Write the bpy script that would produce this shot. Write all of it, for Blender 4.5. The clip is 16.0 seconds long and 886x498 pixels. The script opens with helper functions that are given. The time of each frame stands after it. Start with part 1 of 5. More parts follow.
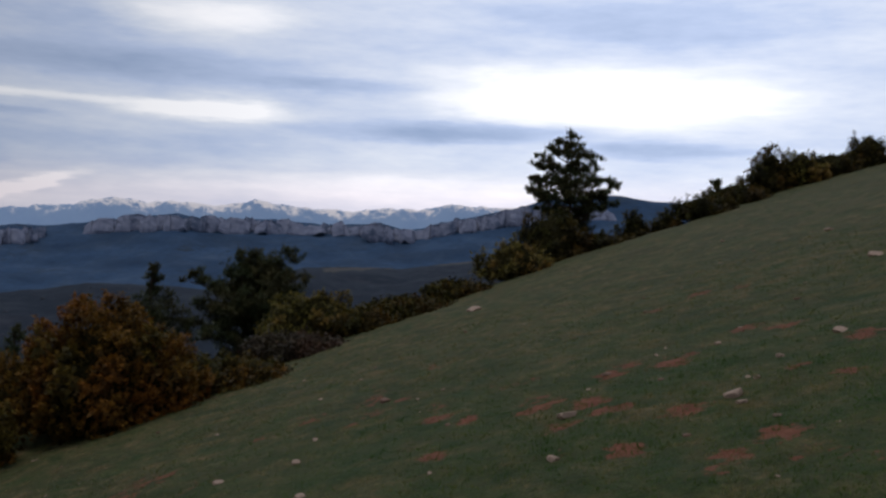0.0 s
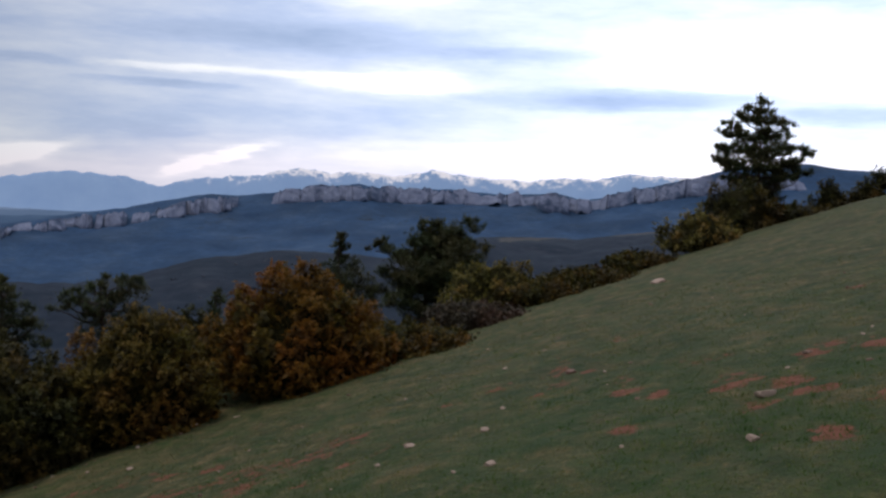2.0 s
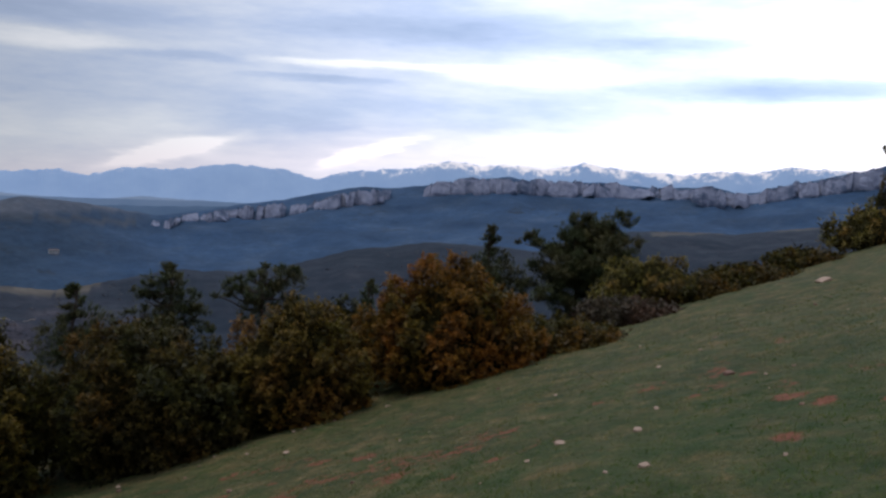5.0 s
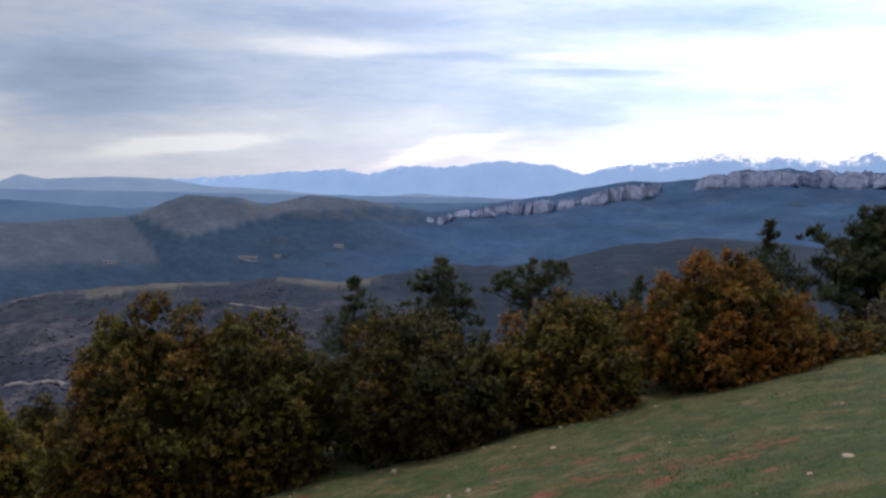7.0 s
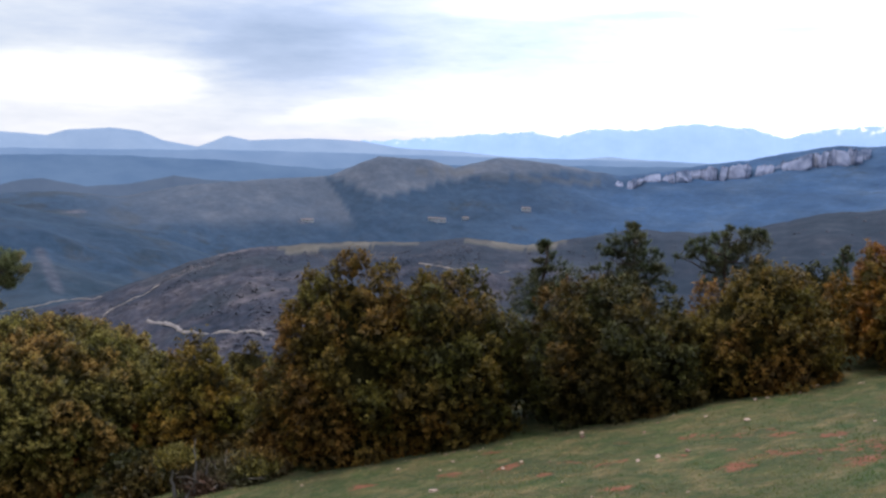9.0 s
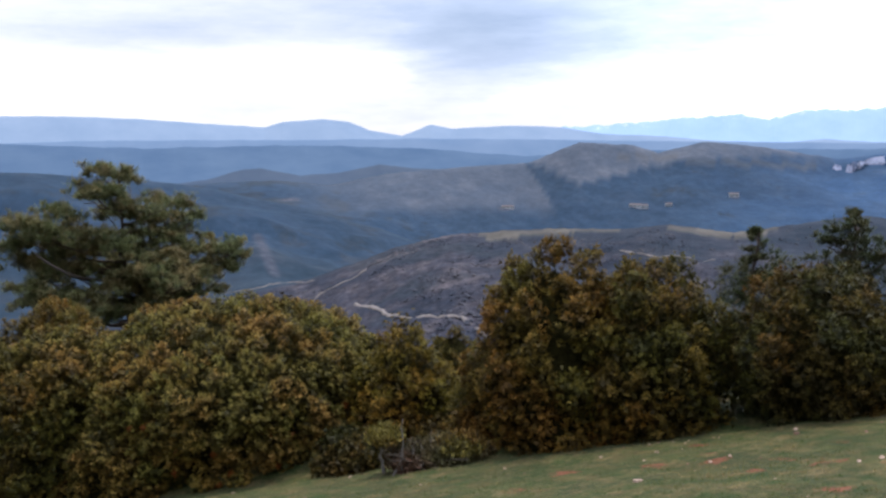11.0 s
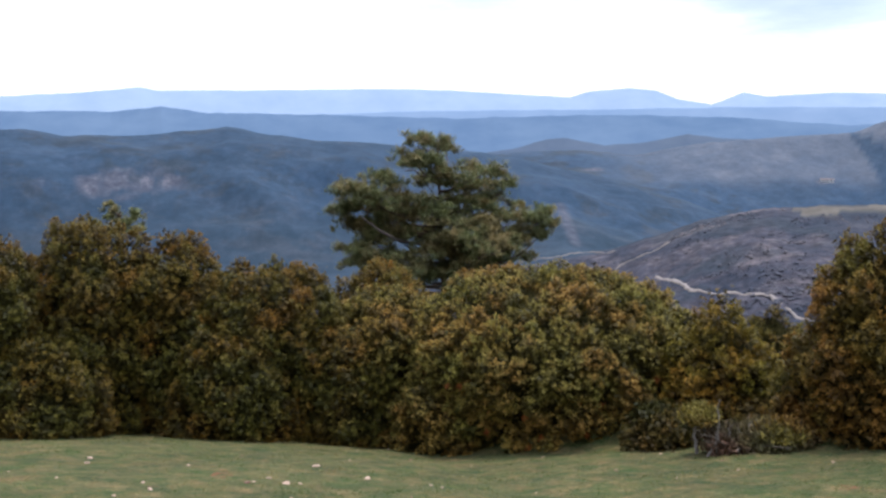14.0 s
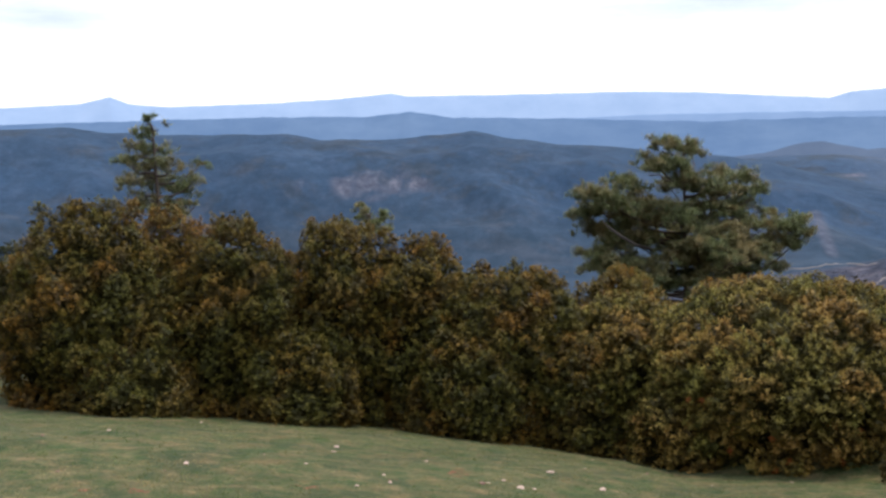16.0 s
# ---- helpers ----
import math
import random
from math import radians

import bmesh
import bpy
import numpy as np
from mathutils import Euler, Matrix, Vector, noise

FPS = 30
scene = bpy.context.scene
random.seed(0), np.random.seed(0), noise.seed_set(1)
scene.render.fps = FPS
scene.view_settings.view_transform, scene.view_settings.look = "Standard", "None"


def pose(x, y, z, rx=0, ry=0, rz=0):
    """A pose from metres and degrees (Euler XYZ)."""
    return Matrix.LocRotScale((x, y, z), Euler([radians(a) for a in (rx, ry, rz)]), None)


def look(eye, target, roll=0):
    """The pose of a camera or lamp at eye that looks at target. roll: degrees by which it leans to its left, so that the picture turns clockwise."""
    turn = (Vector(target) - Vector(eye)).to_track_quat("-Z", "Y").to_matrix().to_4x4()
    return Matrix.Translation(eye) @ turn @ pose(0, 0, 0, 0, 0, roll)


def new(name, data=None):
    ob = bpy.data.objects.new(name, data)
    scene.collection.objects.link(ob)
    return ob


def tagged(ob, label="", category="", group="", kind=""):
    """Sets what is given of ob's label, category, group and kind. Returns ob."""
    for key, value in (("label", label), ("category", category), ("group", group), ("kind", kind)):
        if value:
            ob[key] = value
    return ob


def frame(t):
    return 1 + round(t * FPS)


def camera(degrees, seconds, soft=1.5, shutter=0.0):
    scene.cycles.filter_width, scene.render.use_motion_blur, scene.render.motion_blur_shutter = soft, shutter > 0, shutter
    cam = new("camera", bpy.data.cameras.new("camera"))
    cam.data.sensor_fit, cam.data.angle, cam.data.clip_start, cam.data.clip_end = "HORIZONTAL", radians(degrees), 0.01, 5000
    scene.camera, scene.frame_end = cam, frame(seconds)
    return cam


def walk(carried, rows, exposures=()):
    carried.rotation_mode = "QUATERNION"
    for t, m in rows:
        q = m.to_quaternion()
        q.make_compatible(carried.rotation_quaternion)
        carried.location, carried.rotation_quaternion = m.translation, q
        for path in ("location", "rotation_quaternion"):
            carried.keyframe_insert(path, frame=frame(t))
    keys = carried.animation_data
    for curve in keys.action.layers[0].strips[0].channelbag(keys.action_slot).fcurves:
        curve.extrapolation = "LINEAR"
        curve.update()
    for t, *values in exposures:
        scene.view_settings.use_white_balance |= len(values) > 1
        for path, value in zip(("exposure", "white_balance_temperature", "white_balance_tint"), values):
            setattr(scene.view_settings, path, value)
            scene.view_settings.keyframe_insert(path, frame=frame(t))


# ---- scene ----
# ---- camera: a hand-held pan to the left, the arm swinging round the body ----
EYE = 1.57
cam = camera(49.51, 16.0, soft=2.6)
PATH = [  # seconds, x, y, yaw, pitch, roll
    (0, -0.068, 0.275, 0.07, -1.09, -2),
    (0.5, -0.109, 0.276, 3.96, -1.85, -2.2),
    (1, -0.152, 0.302, 7.72, -2.08, -2.08),
    (1.5, -0.186, 0.318, 9.87, -2.97, -2.3),
    (2, -0.18, 0.275, 10.52, -3.24, -2.01),
    (2.5, -0.183, 0.253, 10.99, -3.45, -2.03),
    (3, -0.19, 0.268, 11.38, -2.7, -1.74),
    (5.5, -0.233, 0.36, 22.18, -4.19, -1.87),
    (6, -0.247, 0.378, 24.89, -4.01, -1.33),
    (6.5, -0.253, 0.38, 28.74, -4.35, -1.22),
    (7, -0.248, 0.401, 35.27, -4.7, -1.09),
    (7.5, -0.255, 0.439, 38.45, -4.98, -1.31),
    (8, -0.231, 0.372, 40.96, -5.87, -1.44),
    (10.5, -0.238, 0.235, 55.15, -7.74, -0.35),
    (11, -0.235, 0.22, 58.26, -8.03, 0.06),
    (11.5, -0.298, 0.214, 61.88, -8.55, 0.37),
    (12, -0.312, 0.175, 64.7, -8.81, 0.32),
    (12.5, -0.315, 0.164, 67.2, -9.17, 0.33),
    (13, -0.365, 0.12, 71.71, -9.22, 1.06),
    (13.5, -0.37, 0.084, 73.96, -9.5, 0.76),
    (14, -0.389, 0.043, 76.15, -9.67, 0.9),
    (14.5, -0.391, 0.04, 79.28, -9.51, 1.57),
    (15, -0.428, 0.019, 83.26, -8.6, 1.99),
    (15.5, -0.478, 0.032, 87.21, -8.86, 1.56),
    (16, -0.488, 0.037, 90.39, -9.12, 1.73),
]
EXPOSURE = [(0, 0.1, 6490, 10), (1.5, 0.52, 6450, 10), (2.25, 0.70, 6450, 10), (3, 0.53, 6450, 10), (5.5, 0.95, 6430, 10), (6.5, 1.15, 6400, 10), (7, 1.28, 6380, 10), (7.5, 1.3, 6370, 10), (8, 1.72, 6390, 10),
            (11, 2.1, 6450, 10), (12.5, 2.30, 6500, 10), (13.5, 2.30, 6500, 10), (14, 2.48, 6510, 10), (14.5, 2.50, 6510, 10), (15.5, 2.27, 6510, 10), (16, 2.34, 6510, 10)]
walk(cam, [(t, pose(x, y, EYE, 90 + pitch, roll, yaw)) for t, x, y, yaw, pitch, roll in PATH], EXPOSURE)

# ---- small helpers ----


def clamp01(v):
    return np.clip(v, 0.0, 1.0)


def smooth(a, b, v):
    t = clamp01((v - a) / (b - a))
    return t * t * (3 - 2 * t)


def lattice(ix, iy, seed):
    n = (ix.astype(np.int64) * 374761393 + iy.astype(np.int64) * 668265263 + seed * 974634777) & 0xFFFFFFFF
    n = ((n ^ (n >> 13)) * 1274126177) & 0xFFFFFFFF
    return ((n ^ (n >> 16)) & 0xFFFFFF) / float(0xFFFFFF) * 2 - 1


def vnoise(x, y, seed=0):
    """Value noise in -1..1 over numpy arrays."""
    x, y = np.asarray(x, float), np.asarray(y, float)
    ix, iy = np.floor(x), np.floor(y)
    fx, fy = x - ix, y - iy
    ux, uy = fx * fx * (3 - 2 * fx), fy * fy * (3 - 2 * fy)
    a, b = lattice(ix, iy, seed), lattice(ix + 1, iy, seed)
    c, d = lattice(ix, iy + 1, seed), lattice(ix + 1, iy + 1, seed)
    return (a * (1 - ux) + b * ux) * (1 - uy) + (c * (1 - ux) + d * ux) * uy


def fbm(x, y, octaves=4, seed=0, gain=0.5):
    total, amp, norm = 0, 1.0, 0.0
    for k in range(octaves):
        total = total + amp * vnoise(np.asarray(x) * 2 ** k + 17.3 * k, np.asarray(y) * 2 ** k - 9.1 * k, seed + k)
        norm += amp
        amp *= gain
    return total / norm


def line(points):
    """A crest line: heights over azimuth, given as (azimuth, degrees of elevation)."""
    pts = sorted(points)
    xs, ys = np.array([p[0] for p in pts]), np.array([p[1] for p in pts])
    return lambda az: np.interp(az, xs, ys)


# ---- world, sun ----
def make_world():
    world = bpy.data.worlds.new("evening_sky")
    scene.world = world
    world.use_nodes = True
    nt = world.node_tree
    nt.nodes.clear()
    N, L = nt.nodes, nt.links

    def m(op, a, b=None, c=None):
        n = N.new("ShaderNodeMath")
        n.operation = op
        for i, v in enumerate((a, b, c)):
            if v is None:
                continue
            if isinstance(v, (int, float)):
                n.inputs[i].default_value = v
            else:
                L.new(v, n.inputs[i])
        return n.outputs[0]

    geo = N.new("ShaderNodeTexCoord").outputs["Generated"]
    sep = N.new("ShaderNodeSeparateXYZ")
    L.new(geo, sep.inputs[0])
    x, y, z = sep.outputs
    az = m("MULTIPLY", m("ARCTAN2", m("MULTIPLY", x, -1.0), y), 57.29578)
    el = m("MULTIPLY", m("ARCSINE", z), 57.29578)

    def noise_at(sa, se, detail, rough, shift=0.0):
        comb = N.new("ShaderNodeCombineXYZ")
        L.new(m("MULTIPLY", az, sa), comb.inputs[0])
        L.new(m("MULTIPLY", el, se), comb.inputs[1])
        comb.inputs[2].default_value = shift
        n = N.new("ShaderNodeTexNoise")
        n.inputs["Scale"].default_value = 1.0
        n.inputs["Detail"].default_value = detail
        n.inputs["Roughness"].default_value = rough
        L.new(comb.outputs[0], n.inputs["Vector"])
        return m("SUBTRACT", n.outputs["Fac"], 0.5)

    wa = m("MULTIPLY_ADD", noise_at(0.09, 0.45, 3, 0.5), 5.0, az)
    we = m("MULTIPLY_ADD", noise_at(0.07, 0.55, 4, 0.55, 4.0), 1.0, el)

    wa = m("MULTIPLY_ADD", noise_at(0.30, 1.3, 5, 0.6, 21.0), 3.5, wa)
    we = m("MULTIPLY_ADD", noise_at(0.22, 1.5, 6, 0.62, 27.0), 0.8, we)

    # broad brightness: pale at the skyline, greyer higher up, darker overhead
    ramp = N.new("ShaderNodeMapRange")
    ramp.interpolation_type = "SMOOTHSTEP"
    L.new(we, ramp.inputs[0])
    for i, v in enumerate((1.0, 6.0, 0.81, 0.70)):
        ramp.inputs[1 + i].default_value = v
    up = N.new("ShaderNodeMapRange")
    L.new(el, up.inputs[0])
    for i, v in enumerate((12.0, 60.0, 0.0, 0.05)):
        up.inputs[1 + i].default_value = v
    total = m("SUBTRACT", ramp.outputs[0], up.outputs[0])
    for a, e, w, h, amp, tilt in [c if len(c) == 6 else (*c, 0.0) for c in CLOUDS]:
        da = m("MULTIPLY", m("SUBTRACT", wa, a), 1.0 / w)
        de = m("MULTIPLY", m("MULTIPLY_ADD", m("SUBTRACT", wa, a), -tilt, m("SUBTRACT", we, e)), 1.0 / h)
        q = m("ADD", m("MULTIPLY", da, da), m("MULTIPLY", de, de))
        total = m("MULTIPLY_ADD", m("EXPONENT", m("MULTIPLY", m("POWER", q, 1.5), -1.0)), amp, total)
    total = m("MULTIPLY_ADD", noise_at(0.13, 0.60, 7, 0.60, 9.0), 0.27, total)
    total = m("MULTIPLY_ADD", noise_at(0.40, 1.9, 7, 0.62, 15.0), 0.15, total)
    cr = N.new("ShaderNodeValToRGB")
    L.new(total, cr.inputs[0])
    cr.color_ramp.elements[0].position, cr.color_ramp.elements[0].color = 0.10, (0.13, 0.17, 0.28, 1)
    cr.color_ramp.elements[1].position, cr.color_ramp.elements[1].color = 0.98, (1.15, 1.15, 1.2, 1)
    for pos, col in ((0.42, (0.33, 0.43, 0.65, 1)), (0.62, (0.53, 0.63, 0.87, 1)), (0.80, (0.83, 0.88, 1.0, 1))):
        cr.color_ramp.elements.new(pos).color = col
    sky = N.new("ShaderNodeTexSky")
    sky.sky_type, sky.sun_disc = "NISHITA", False
    sky.sun_elevation, sky.sun_rotation = radians(SUN_EL), radians(-SUN_AZ)
    clouds, clear, out = N.new("ShaderNodeBackground"), N.new("ShaderNodeBackground"), N.new("ShaderNodeOutputWorld")
    low = N.new("ShaderNodeMapRange")
    low.interpolation_type = "SMOOTHSTEP"
    L.new(m("ADD", el, m("MULTIPLY", m("MAXIMUM", m("SUBTRACT", az, 25.0), 0.0), 0.12)), low.inputs[0])
    for i, v in enumerate((1.2, 4.2, 1.0, 0.0)):
        low.inputs[1 + i].default_value = v
    blush = N.new("ShaderNodeMix")
    blush.data_type, blush.blend_type = "RGBA", "MULTIPLY"
    L.new(low.outputs[0], blush.inputs[0])
    L.new(cr.outputs[0], blush.inputs[6])
    blush.inputs[7].default_value = (1.0, 0.93, 0.96, 1)
    L.new(blush.outputs[2], clouds.inputs[0])
    # a wide glow where the evening light comes through, dimmer away from it
    glow = m("ADD", m("MULTIPLY", x, 0.255), m("ADD", m("MULTIPLY", y, 0.951), m("MULTIPLY", z, 0.174)))
    glow = m("MULTIPLY_ADD", m("POWER", m("MAXIMUM", glow, 0.0), 3.0), 0.78, 0.24)
    high = N.new("ShaderNodeMapRange")
    high.interpolation_type = "SMOOTHSTEP"
    L.new(el, high.inputs[0])
    for i, v in enumerate((15.0, 60.0, 0.0, 1.0)):
        high.inputs[1 + i].default_value = v
    # added dimming of the unseen low sky behind, to darken the bush fronts
    back = N.new("ShaderNodeMapRange")
    back.interpolation_type = "SMOOTHSTEP"
    L.new(m("SUBTRACT", m("MULTIPLY", y, 0.70), m("MULTIPLY", x, 0.71)), back.inputs[0])
    for i, v in enumerate((-0.7, 0.25, 0.30, 1.0)):
        back.inputs[1 + i].default_value = v
    glow = m("MULTIPLY", glow, back.outputs[0])
    L.new(m("MULTIPLY_ADD", high.outputs[0], m("SUBTRACT", 0.62, glow), glow), clouds.inputs[1])
    L.new(sky.outputs[0], clear.inputs[0])
    clear.inputs[1].default_value = 0.05
    mix = N.new("ShaderNodeMixShader")
    mix.inputs[0].default_value = 0.92
    L.new(clear.outputs[0], mix.inputs[1])
    L.new(clouds.outputs[0], mix.inputs[2])
    L.new(mix.outputs[0], out.inputs[0])


SUN_AZ, SUN_EL = 60.0, 72.0
# cloud banks and bright breaks: azimuth, elevation, half width, half height, darker or brighter, slant
CLOUDS = [
    (19.0, 8.7, 10.0, 0.95, -0.19), (6.0, 8.35, 5.0, 0.45, -0.16), (22.0, 10.9, 5.0, 1.2, -0.07), (14.3, 6.5, 4.8, 0.6, 0.45), (24.5, 6.75, 6.0, 0.28, 0.22),
    (26.5, 5.75, 4.5, 0.25, -0.16), (34.5, 6.7, 5.0, 0.3, -0.12), (0.0, 5.8, 7.0, 0.6, -0.27), (-12.5, 5.05, 5.0, 0.5, -0.20), (-9.0, 8.0, 10.0, 1.7, 0.42),
    (14.5, 11.8, 5.0, 1.0, 0.25), (-12.0, 12.2, 9.0, 1.3, -0.12), (20.0, 4.0, 12.0, 1.2, -0.10), (30.0, 2.8, 4.5, 1.2, -0.10), (3.0, 2.4, 13.0, 0.9, 0.14),
    (23.8, 1.5, 2.6, 0.45, 0.36, -0.34), (35.5, 1.15, 3.8, 0.45, 0.32, -0.25), (50.5, 1.2, 4.8, 0.55, 0.30, -0.12), (34.7, 1.5, 2.2, 0.4, 0.14), (55.3, 4.3, 7.0, 2.3, -0.23),
    (59.8, 2.0, 2.0, 0.9, -0.10), (66.0, 2.3, 6.5, 1.3, 0.32), (40.0, 8.5, 7.5, 0.75, -0.11), (42.2, 7.0, 4.5, 0.5, 0.20), (38.0, 4.4, 9.0, 1.4, -0.04),
    (76.0, 4.6, 9.0, 1.0, -0.13), (95.0, 4.0, 28.0, 9.0, 0.22), (111.5, 4.6, 4.2, 0.9, -0.16),
]
make_world()
sun = new("sun", bpy.data.lights.new("sun", "SUN"))
sun.data.energy, sun.data.angle, sun.data.color = 0.54, radians(20), (1.0, 0.97, 0.92)
sa, se = radians(SUN_AZ), radians(SUN_EL)
sun.matrix_world = look((-40 * math.sin(sa) * math.cos(se), 40 * math.cos(sa) * math.cos(se), 40 * math.sin(se)), (0, 0, 0))


# ---- materials ----
class Nodes:
    """Short-hand for a procedural material."""

    def __init__(self, name, rough=0.9):
        self.mat = bpy.data.materials.new(name)
        self.mat.use_nodes = True
        self.t = self.mat.node_tree
        self.bsdf = self.t.nodes["Principled BSDF"]
        self.bsdf.inputs["Roughness"].default_value = rough
        self.bsdf.inputs["Specular IOR Level"].default_value = 0.25

    def put(self, sock, v):
        if isinstance(v, bpy.types.NodeSocket):
            self.t.links.new(v, sock)
        else:
            sock.default_value = v

    def node(self, kind, **ins):
        n = self.t.nodes.new(kind)
        for k, v in ins.items():
            self.put(n.inputs[k.replace("_", " ")], v)
        return n

    def coord(self):
        return self.t.nodes.new("ShaderNodeTexCoord").outputs["Object"]

    def scaled(self, sx, sy, sz, vec=None):
        n = self.t.nodes.new("ShaderNodeMapping")
        self.t.links.new(vec or self.coord(), n.inputs[0])
        n.inputs["Scale"].default_value = (sx, sy, sz)
        return n.outputs[0]

    def noise(self, scale, detail=4.0, rough=0.55, vec=None):
        n = self.node("ShaderNodeTexNoise", Scale=scale, Detail=detail, Roughness=rough)
        self.t.links.new(vec or self.coord(), n.inputs["Vector"])
        return n.outputs["Fac"]

    def ramp(self, fac, *stops):
        n = self.t.nodes.new("ShaderNodeValToRGB")
        self.put(n.inputs[0], fac)
        e = n.color_ramp.elements
        while len(e) < len(stops):
            e.new(0.5)
        for s, (pos, col) in zip(e, stops):
            s.position, s.color = pos, (*col, 1)
        return n.outputs[0]

    def mix(self, fac, a, b, how="MIX"):
        n = self.t.nodes.new("ShaderNodeMix")
        n.data_type, n.blend_type = "RGBA", how
        self.put(n.inputs[0], fac)
        for s, v in ((n.inputs[6], a), (n.inputs[7], b)):
            self.put(s, (*v, 1) if isinstance(v, tuple) else v)
        return n.outputs[2]

    def math(self, op, a, b=0.0):
        n = self.t.nodes.new("ShaderNodeMath")
        n.operation = op
        self.put(n.inputs[0], a)
        self.put(n.inputs[1], b)
        return n.outputs[0]

    def range(self, v, a, b, c=0.0, d=1.0):
        n = self.t.nodes.new("ShaderNodeMapRange")
        n.interpolation_type = "SMOOTHSTEP"
        for s, w in zip(n.inputs, (v, a, b, c, d)):
            self.put(s, w)
        return n.outputs[0]

    def attr(self, name):
        n = self.t.nodes.new("ShaderNodeAttribute")
        n.attribute_name = name
        return n

    def island(self):
        return self.t.nodes.new("ShaderNodeNewGeometry").outputs["Random Per Island"]

    def bump(self, height, strength, dist):
        n = self.node("ShaderNodeBump", Height=height, Strength=strength, Distance=dist)
        self.t.links.new(n.outputs[0], self.bsdf.inputs["Normal"])

    def lush(self):
        """Where the turf is greener: a moist strip of the upper meadow."""
        c = self.coord()
        sep = self.node("ShaderNodeSeparateXYZ", Vector=c)
        far = self.node("ShaderNodeVectorMath", Vector=c)
        far.operation = "LENGTH"
        near = self.range(far.outputs["Value"], 6.5, 14.0, 1.0, 0.0)
        return self.math("MULTIPLY", near, self.range(sep.outputs[0], -5.0, -0.5))

    def leafy(self, colour, share):
        """Thin leaves let some light through."""
        self.done(colour)
        thin = self.node("ShaderNodeBsdfTranslucent", Color=colour)
        mix = self.t.nodes.new("ShaderNodeMixShader")
        mix.inputs[0].default_value = share
        self.t.links.new(self.bsdf.outputs[0], mix.inputs[1])
        self.t.links.new(thin.outputs[0], mix.inputs[2])
        self.t.links.new(mix.outputs[0], self.t.nodes["Material Output"].inputs[0])
        return self.mat

    def done(self, colour):
        self.put(self.bsdf.inputs["Base Color"], (*colour, 1) if isinstance(colour, tuple) else colour)
        return self.mat


def ground_material():
    k = Nodes("hillside_ground", 0.95)
    c = k.coord()
    cover = k.attr("cover")
    sep = k.node("ShaderNodeSeparateColor", Color=cover.outputs["Color"])
    meadow, field, soil = sep.outputs[0], sep.outputs[1], sep.outputs[2]
    woods = k.attr("woods").outputs["Fac"]
    # short grazed turf with dry straw and clover patches
    turf = k.ramp(k.noise(0.55, 6, 0.62, c), (0.30, (0.064, 0.058, 0.019)), (0.52, (0.099, 0.086, 0.030)), (0.72, (0.140, 0.113, 0.048)))
    turf = k.mix(k.range(k.noise(2.6, 5, 0.7, c), 0.38, 0.72), turf, (0.061, 0.093, 0.019))
    turf = k.mix(k.range(k.noise(5.0, 6, 0.72, k.scaled(1.0, 0.6, 1.0)), 0.50, 0.64, 0, 0.8), turf, (0.191, 0.151, 0.070))
    turf = k.mix(k.range(k.noise(1.3, 6, 0.7, c), 0.51, 0.64, 0, 0.75), turf, (0.045, 0.053, 0.018))
    turf = k.mix(k.range(k.noise(14.0, 4, 0.75, c), 0.50, 0.76, 0, 0.85), turf, (0.206, 0.165, 0.079))
    turf = k.mix(k.math("MULTIPLY", k.lush(), k.range(k.noise(1.7, 5, 0.7, c), 0.36, 0.62, 0.1, 0.8)), turf, (0.034, 0.068, 0.011))
    turf = k.mix(k.range(k.noise(38.0, 3, 0.7, c), 0.35, 0.60, 0.65, 0), turf, (0.037, 0.040, 0.016))
    turf = k.mix(1.0, turf, k.ramp(k.noise(2.9, 6, 0.74, c), (0.38, (0.58, 0.80, 0.52)), (0.50, (0.98, 1.0, 0.92)), (0.62, (1.50, 1.22, 1.22))), "MULTIPLY")
    red = k.ramp(k.noise(9.0, 5, 0.7, c), (0.3, (0.100, 0.034, 0.015)), (0.6, (0.200, 0.070, 0.034)), (0.8, (0.29, 0.125, 0.070)))
    spots = k.math("ADD", k.math("MULTIPLY", soil, 0.52), k.math("MULTIPLY", k.math("SUBTRACT", k.noise(8.0, 6, 0.72, c), 0.5), 2.0))
    near = k.mix(k.range(spots, 0.36, 0.58), k.mix(1.0, turf, (0.79, 0.78, 0.72), "MULTIPLY"), red)
    # far country: woods, scrub, dry grass, ploughed fields; haze painted in as blue
    haze_blue = k.attr("haze_blue").outputs["Fac"]
    slope = k.attr("slope").outputs["Fac"]
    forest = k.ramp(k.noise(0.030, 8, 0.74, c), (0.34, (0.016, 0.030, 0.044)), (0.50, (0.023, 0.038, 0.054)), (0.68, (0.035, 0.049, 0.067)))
    # far forest colour with the blue of the haze put into it
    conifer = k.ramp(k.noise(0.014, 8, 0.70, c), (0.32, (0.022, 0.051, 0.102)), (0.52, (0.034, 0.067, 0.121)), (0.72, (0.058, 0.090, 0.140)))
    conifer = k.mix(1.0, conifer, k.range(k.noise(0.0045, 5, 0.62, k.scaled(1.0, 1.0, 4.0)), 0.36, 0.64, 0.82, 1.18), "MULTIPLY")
    forest = k.mix(haze_blue, forest, conifer)
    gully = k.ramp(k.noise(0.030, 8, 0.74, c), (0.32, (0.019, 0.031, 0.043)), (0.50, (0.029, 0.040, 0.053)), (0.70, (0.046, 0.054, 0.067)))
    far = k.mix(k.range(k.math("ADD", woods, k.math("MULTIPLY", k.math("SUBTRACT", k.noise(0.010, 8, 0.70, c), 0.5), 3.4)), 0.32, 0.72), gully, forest)
